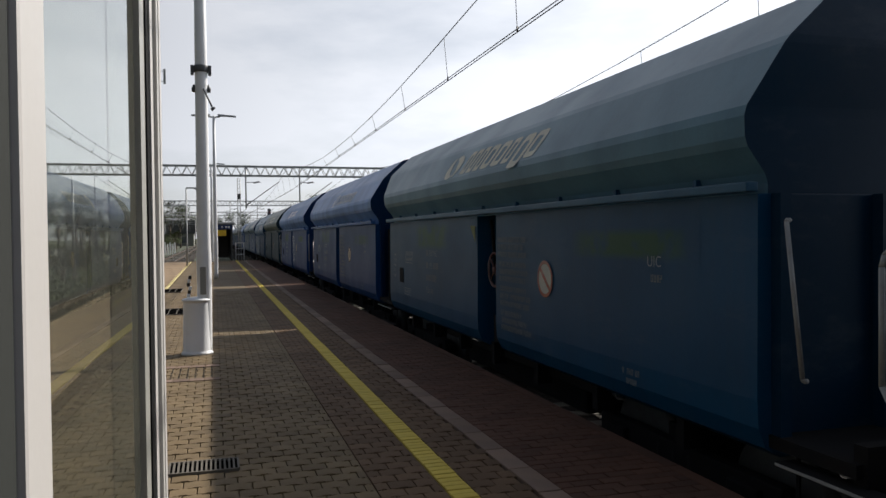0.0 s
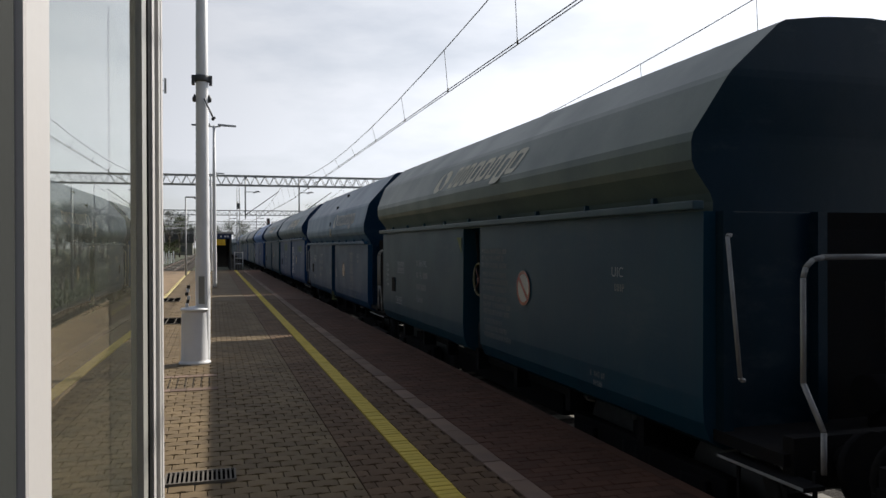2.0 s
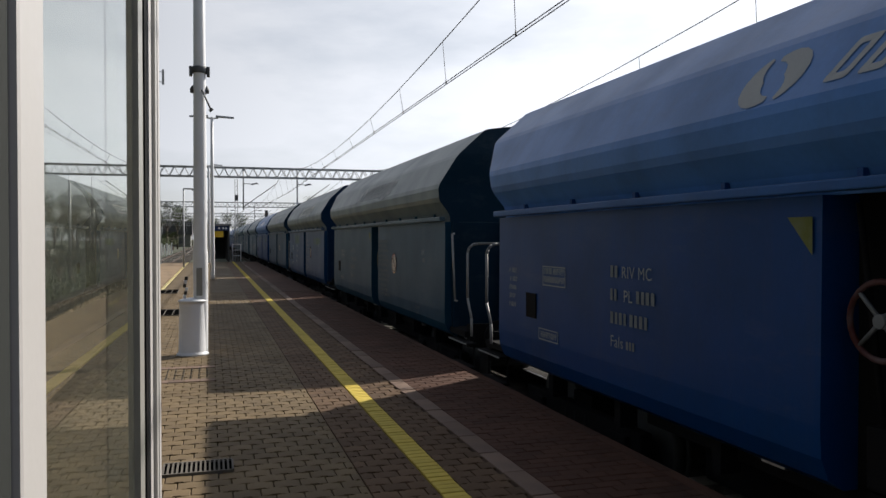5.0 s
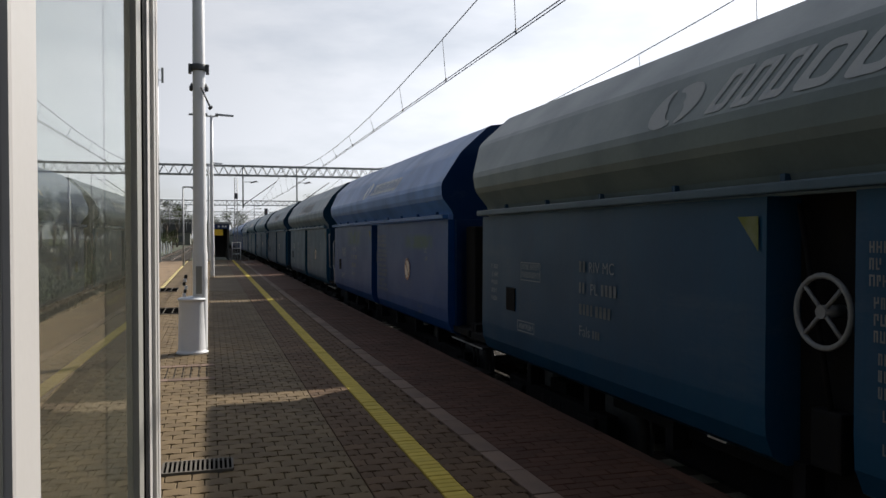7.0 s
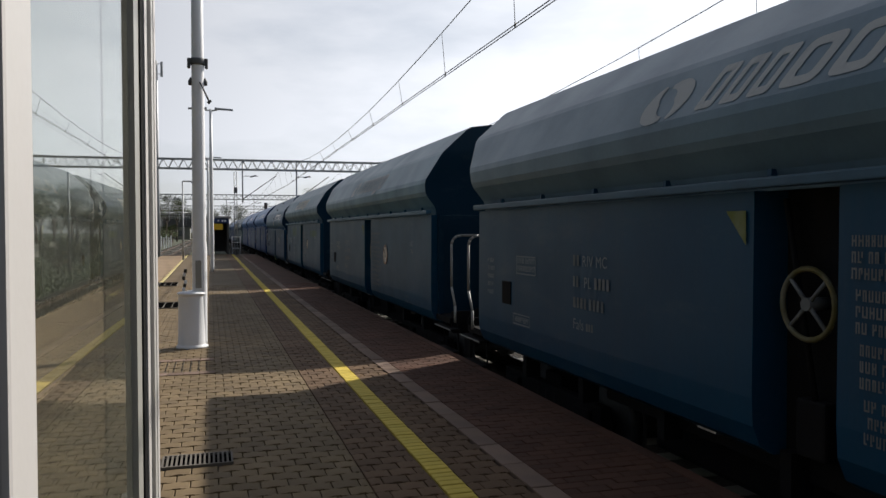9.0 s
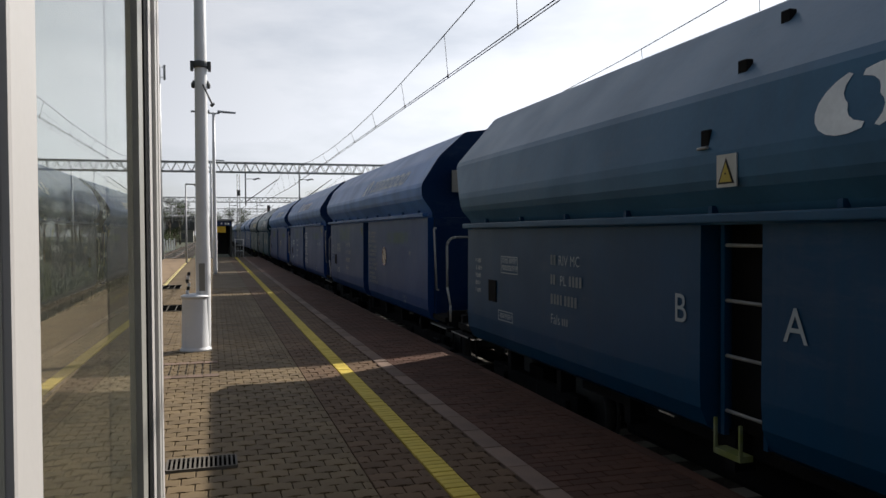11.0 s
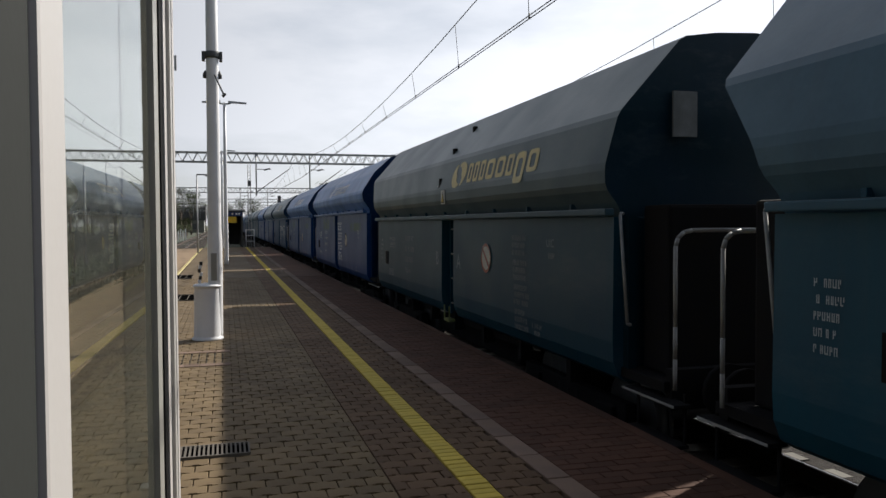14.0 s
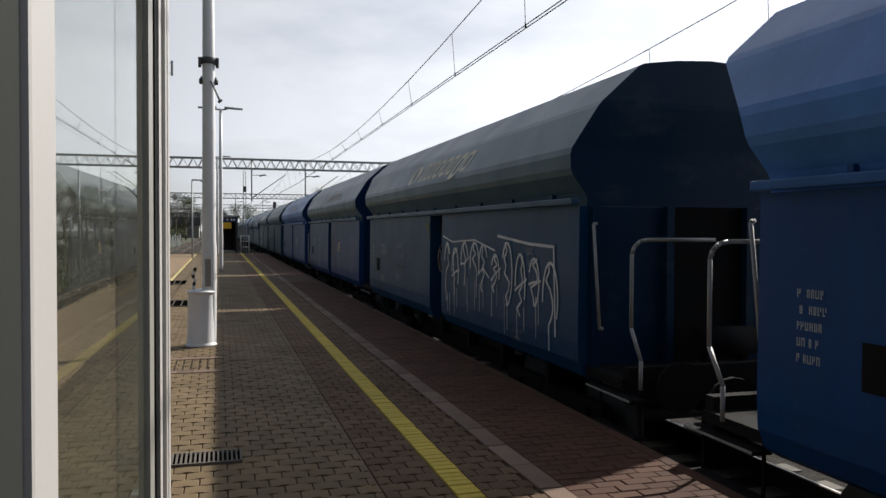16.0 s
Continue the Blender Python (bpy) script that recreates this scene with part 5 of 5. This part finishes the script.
for i in range(14):
    tree(-24 + i * 4.0 + rt.uniform(-2, 2), 350 + rt.uniform(-14, 14), i % 3, rt.uniform(1.0, 1.5), rt.uniform(0, 6))

for x, y, kind, size in ((-10.5, 205, 2, 1.25), (-12.6, 214, 0, 1.35), (-9.2, 236, 2, 1.15), (-14.5, 228, 1, 1.4)):
    tree(x, y, kind, size, rt.uniform(0, 6))


def bush(x, y, kind, s, turn):
    t = thing("bush", x, y, -1.75 - 1.6 * s, "low leafy green bush on the bank", "bush", "bushes on the bank")
    t.rotation_euler.z = turn
    t.scale = (s * 1.3, s * 1.3, s)
    for nm, me in zip(("stem", "foliage"), TREES[kind]):
        o = new(nm, me)
        o.parent = t


for i in range(22):
    bush(-9.5 - rt.uniform(0, 6), 16 + i * 5.2 + rt.uniform(-2, 2), i % 3, rt.uniform(.25, .42), rt.uniform(0, 6))
for i in range(14):
    bush(-8.6 - rt.uniform(0, 8), 165 + i * 8 + rt.uniform(-3, 3), i % 3, rt.uniform(.45, .7), rt.uniform(0, 6))
# white barrier posts beside the far track
for i in range(6):
    t = thing("barrier_post", -8.5 + i * .36, 142 + i * .9, -1.35, "white concrete marker post beside the far track", "post", "marker posts")
    bm = B()
    box(bm, -.1, .1, -.1, .1, 0, 1.9 + .3 * (i % 2), .02)
    part("shaft", bm, WHITEPAINT, t)

# grass along the far track
bm = B()
rg = random.Random(5)
for i in range(9000):
    x, y = -7.2 - abs(rg.gauss(0, 4.0)), 5 + rg.random() ** 1.5 * 110
    h, w, a = rg.uniform(.08, .34), rg.uniform(.02, .06), rg.uniform(0, 3.14)
    dx, dy = math.cos(a) * w, math.sin(a) * w
    bm.faces.new([bm.verts.new(p) for p in ((x - dx, y - dy, -1.36), (x + dx, y + dy, -1.36), (x + rg.uniform(-.1, .1), y + rg.uniform(-.1, .1), -1.36 + h))])
tagged(part("grass", bm, GRASS), "rough green grass on the bank", "grass", kind="stuff")

# ---- paving ----
YL0, YL1 = 1.385, 1.545
SL0, SL1 = 1.915, 2.075


def flat_strip(name, x0, x1, y0, y1, z, material, label):
    bm = B()
    box(bm, x0, x1, y0, y1, z - .03, z)
    return tagged(part(name, bm, material, platform, label))


def paver_mesh(name, material, w, d, notch, top=0.0):
    """An interlocking block: waisted outline, chamfered top."""
    hw, hd = w / 2, d / 2
    out = [(-hw, -hd), (-hw * .45, -hd), (-hw * .25, -hd + notch), (hw * .25, -hd + notch), (hw * .45, -hd), (hw, -hd),
           (hw, hd), (hw * .45, hd), (hw * .25, hd + notch), (-hw * .25, hd + notch), (-hw * .45, hd), (-hw, hd)] if notch else [(-hw, -hd), (hw, -hd), (hw, hd), (-hw, hd)]
    c = .004
    me = bpy.data.meshes.new(name)
    n = len(out)
    v = [(x, y, top - .034) for x, y in out] + [(x, y, top - c) for x, y in out] + [(x * (1 - c / hw), y * (1 - c / hd), top) for x, y in out]
    f = [tuple(range(2 * n, 3 * n))]
    for lev in (0, n):
        f += [(lev + i, lev + (i + 1) % n, lev + n + (i + 1) % n, lev + n + i) for i in range(n)]
    me.from_pydata(v, [], f)
    me.materials.append(material)
    return me


def pave(name, me, x0, x1, y0, y1, w, d, gap, near, stagger=.5, parent=None, label=""):
    """Blocks from y0 to y1; those in the near stretch are pieces of their own, the others joined."""
    verts, faces = [], []
    bv = [tuple(v.co) for v in me.vertices]
    bf = [tuple(p.vertices) for p in me.polygons]
    r = random.Random(len(name))
    row, y = 0, y0
    while y < y1:
        u = x0
        first = True
        while u < x1 - .03:
            bw = min(w * stagger if (first and row % 2 and stagger) else w, x1 - u)
            first = False
            x, sx = u + bw / 2, bw / w
            z = r.uniform(-.003, .002)
            tilt = r.uniform(-.008, .008)
            if near[0] <= x <= near[1] and near[2] <= y <= near[3]:
                o = new(name, me)
                o.parent = platform
                o.location = (x, y, z)
                o.rotation_euler = (tilt, r.uniform(-.008, .008), 0)
                o.scale = (sx, 1, 1)
            else:
                b = len(verts)
                verts += [(p[0] * sx + x, p[1] + y, p[2] + z + tilt * p[1]) for p in bv]
                faces += [tuple(b + i for i in q) for q in bf]
            u += bw + gap
        y += d + gap
        row += 1
    m2 = bpy.data.meshes.new(name + "s")
    m2.from_pydata(verts, [], faces)
    m2.materials.append(me.materials[0])
    o = new(name + "s", m2)
    o.parent = platform
    tagged(o, label, kind="stuff")


PV = paver_mesh("paver", PAVER, .165, .135, .014)
pave("paver", PV, -1.4, .964, 2.2, 24, .165, .135, .006, (-.35, 1.25, 4.3, 7.2), label="brown interlocking concrete pavers")
PV2 = paver_mesh("border_paver", BORDERPAVER, .165, .135, .012)
pave("line_paver", PV2, .972, YL0 - .008, 2.2, 24, .165, .135, .006, (.9, 1.4, 4.3, 7), label="reddish brown pavers beside the yellow line")
pave("border_paver", PV2, YL1 + .005, SL0 - .005, 2.2, 24, .165, .135, .006, (1.5, 2.0, 4.3, 7), label="brown pavers between yellow line and slabs")
RP = paver_mesh("red_paver", REDPAVER, .196, .096, 0)
pave("red_paver", RP, SL1 + .005, EDGE - .11, 2.2, 24, .196, .096, .006, (2.2, 3.0, 5.0, 7.5), label="reddish brown edge pavers")
YT = paver_mesh("yellow_tile", YELLOW, YL1 - YL0, .073, 0, .005)
pave("yellow_tile", YT, YL0, YL1, 2.2, PLAT_END, YL1 - YL0, .073, .0105, (1.3, 1.7, 4, 22), 0, label="yellow warning line tiles")
YT2 = paver_mesh("left_yellow_tile", PALEYELLOW, .095, .073, 0, .005)
pave("left_yellow_tile", YT2, -YL0 - .15, -YL0 - .055, 16.2, PLAT_END, .095, .073, .0105, (0, 0, 0, 0), 0, label="yellow warning line tiles")
ST = paver_mesh("edge_slab", SLAB, SL1 - SL0, .488, 0, .003)
pave("edge_slab", ST, SL0, SL1, 2.2, PLAT_END, SL1 - SL0, .488, .015, (1.9, 2.4, 3.5, 30), 0, label="pale edge slabs")
KS = paver_mesh("kerb_slab", REDPAVER, .1, .99, 0, .002)
pave("kerb_slab", KS, EDGE - .105, EDGE, 2.2, PLAT_END, .1, .99, .008, (2.9, 3.2, 3.5, 30), 0, label="platform edge kerb")
flat_strip("far_line_paving", .965, YL0 - .004, 24.05, PLAT_END, -.002, BORDERPAVER, "reddish brown pavers")
flat_strip("far_paving", -1.38, .96, 24.05, PLAT_END, -.002, PAVER, "brown pavers")
flat_strip("far_paving", YL1 + .004, SL0 - .004, 24.05, PLAT_END, -.002, BORDERPAVER, "brown pavers")
flat_strip("far_red_paving", SL1 + .004, EDGE - .112, 24.05, PLAT_END, -.002, REDPAVER, "reddish edge pavers")
flat_strip("left_paving", -EDGE, -1.575, -8, PLAT_END, -.002, TANPAVER, "tan pavers on the other side")
flat_strip("near_paving", -1.38, EDGE, -12, 2.1, -.002, PAVER, "brown pavers")
# tactile field at the lamp post
bm = B()
for y in (9.2, 10.15):
    for i in range(4):
        box(bm, -.62 + i * .17, -.62 + i * .17 + .162, y - .08, y + .08, -.02, .007)
tagged(part("tactile_slabs", bm, SLAB, platform, "pale tactile slabs"))
bm = B()
for j in range(9):
    for i in range(7):
        lathe(bm, ((.011, 0), (.009, .009)), -.58 + i * .09, 9.3 + j * .1, 6)
tagged(part("tactile_studs", bm, RUBBER, platform, "rows of dark tactile studs"), kind="stuff")

SPEED, PHASE = 18.66, 0.1515
TICKS = [0, .1, .2, .5] + list(range(1, 16)) + [15.5, 15.8, 15.9, 16.0]


def motions():
    for k, w in wagons.items():
        y0 = L_WAGON * (k + PHASE) + TRAIN[k][5] - HALF
        walk(w, [(t, pose(AXIS, y0 - SPEED * t, RAIL)) for t in TICKS])


motions()
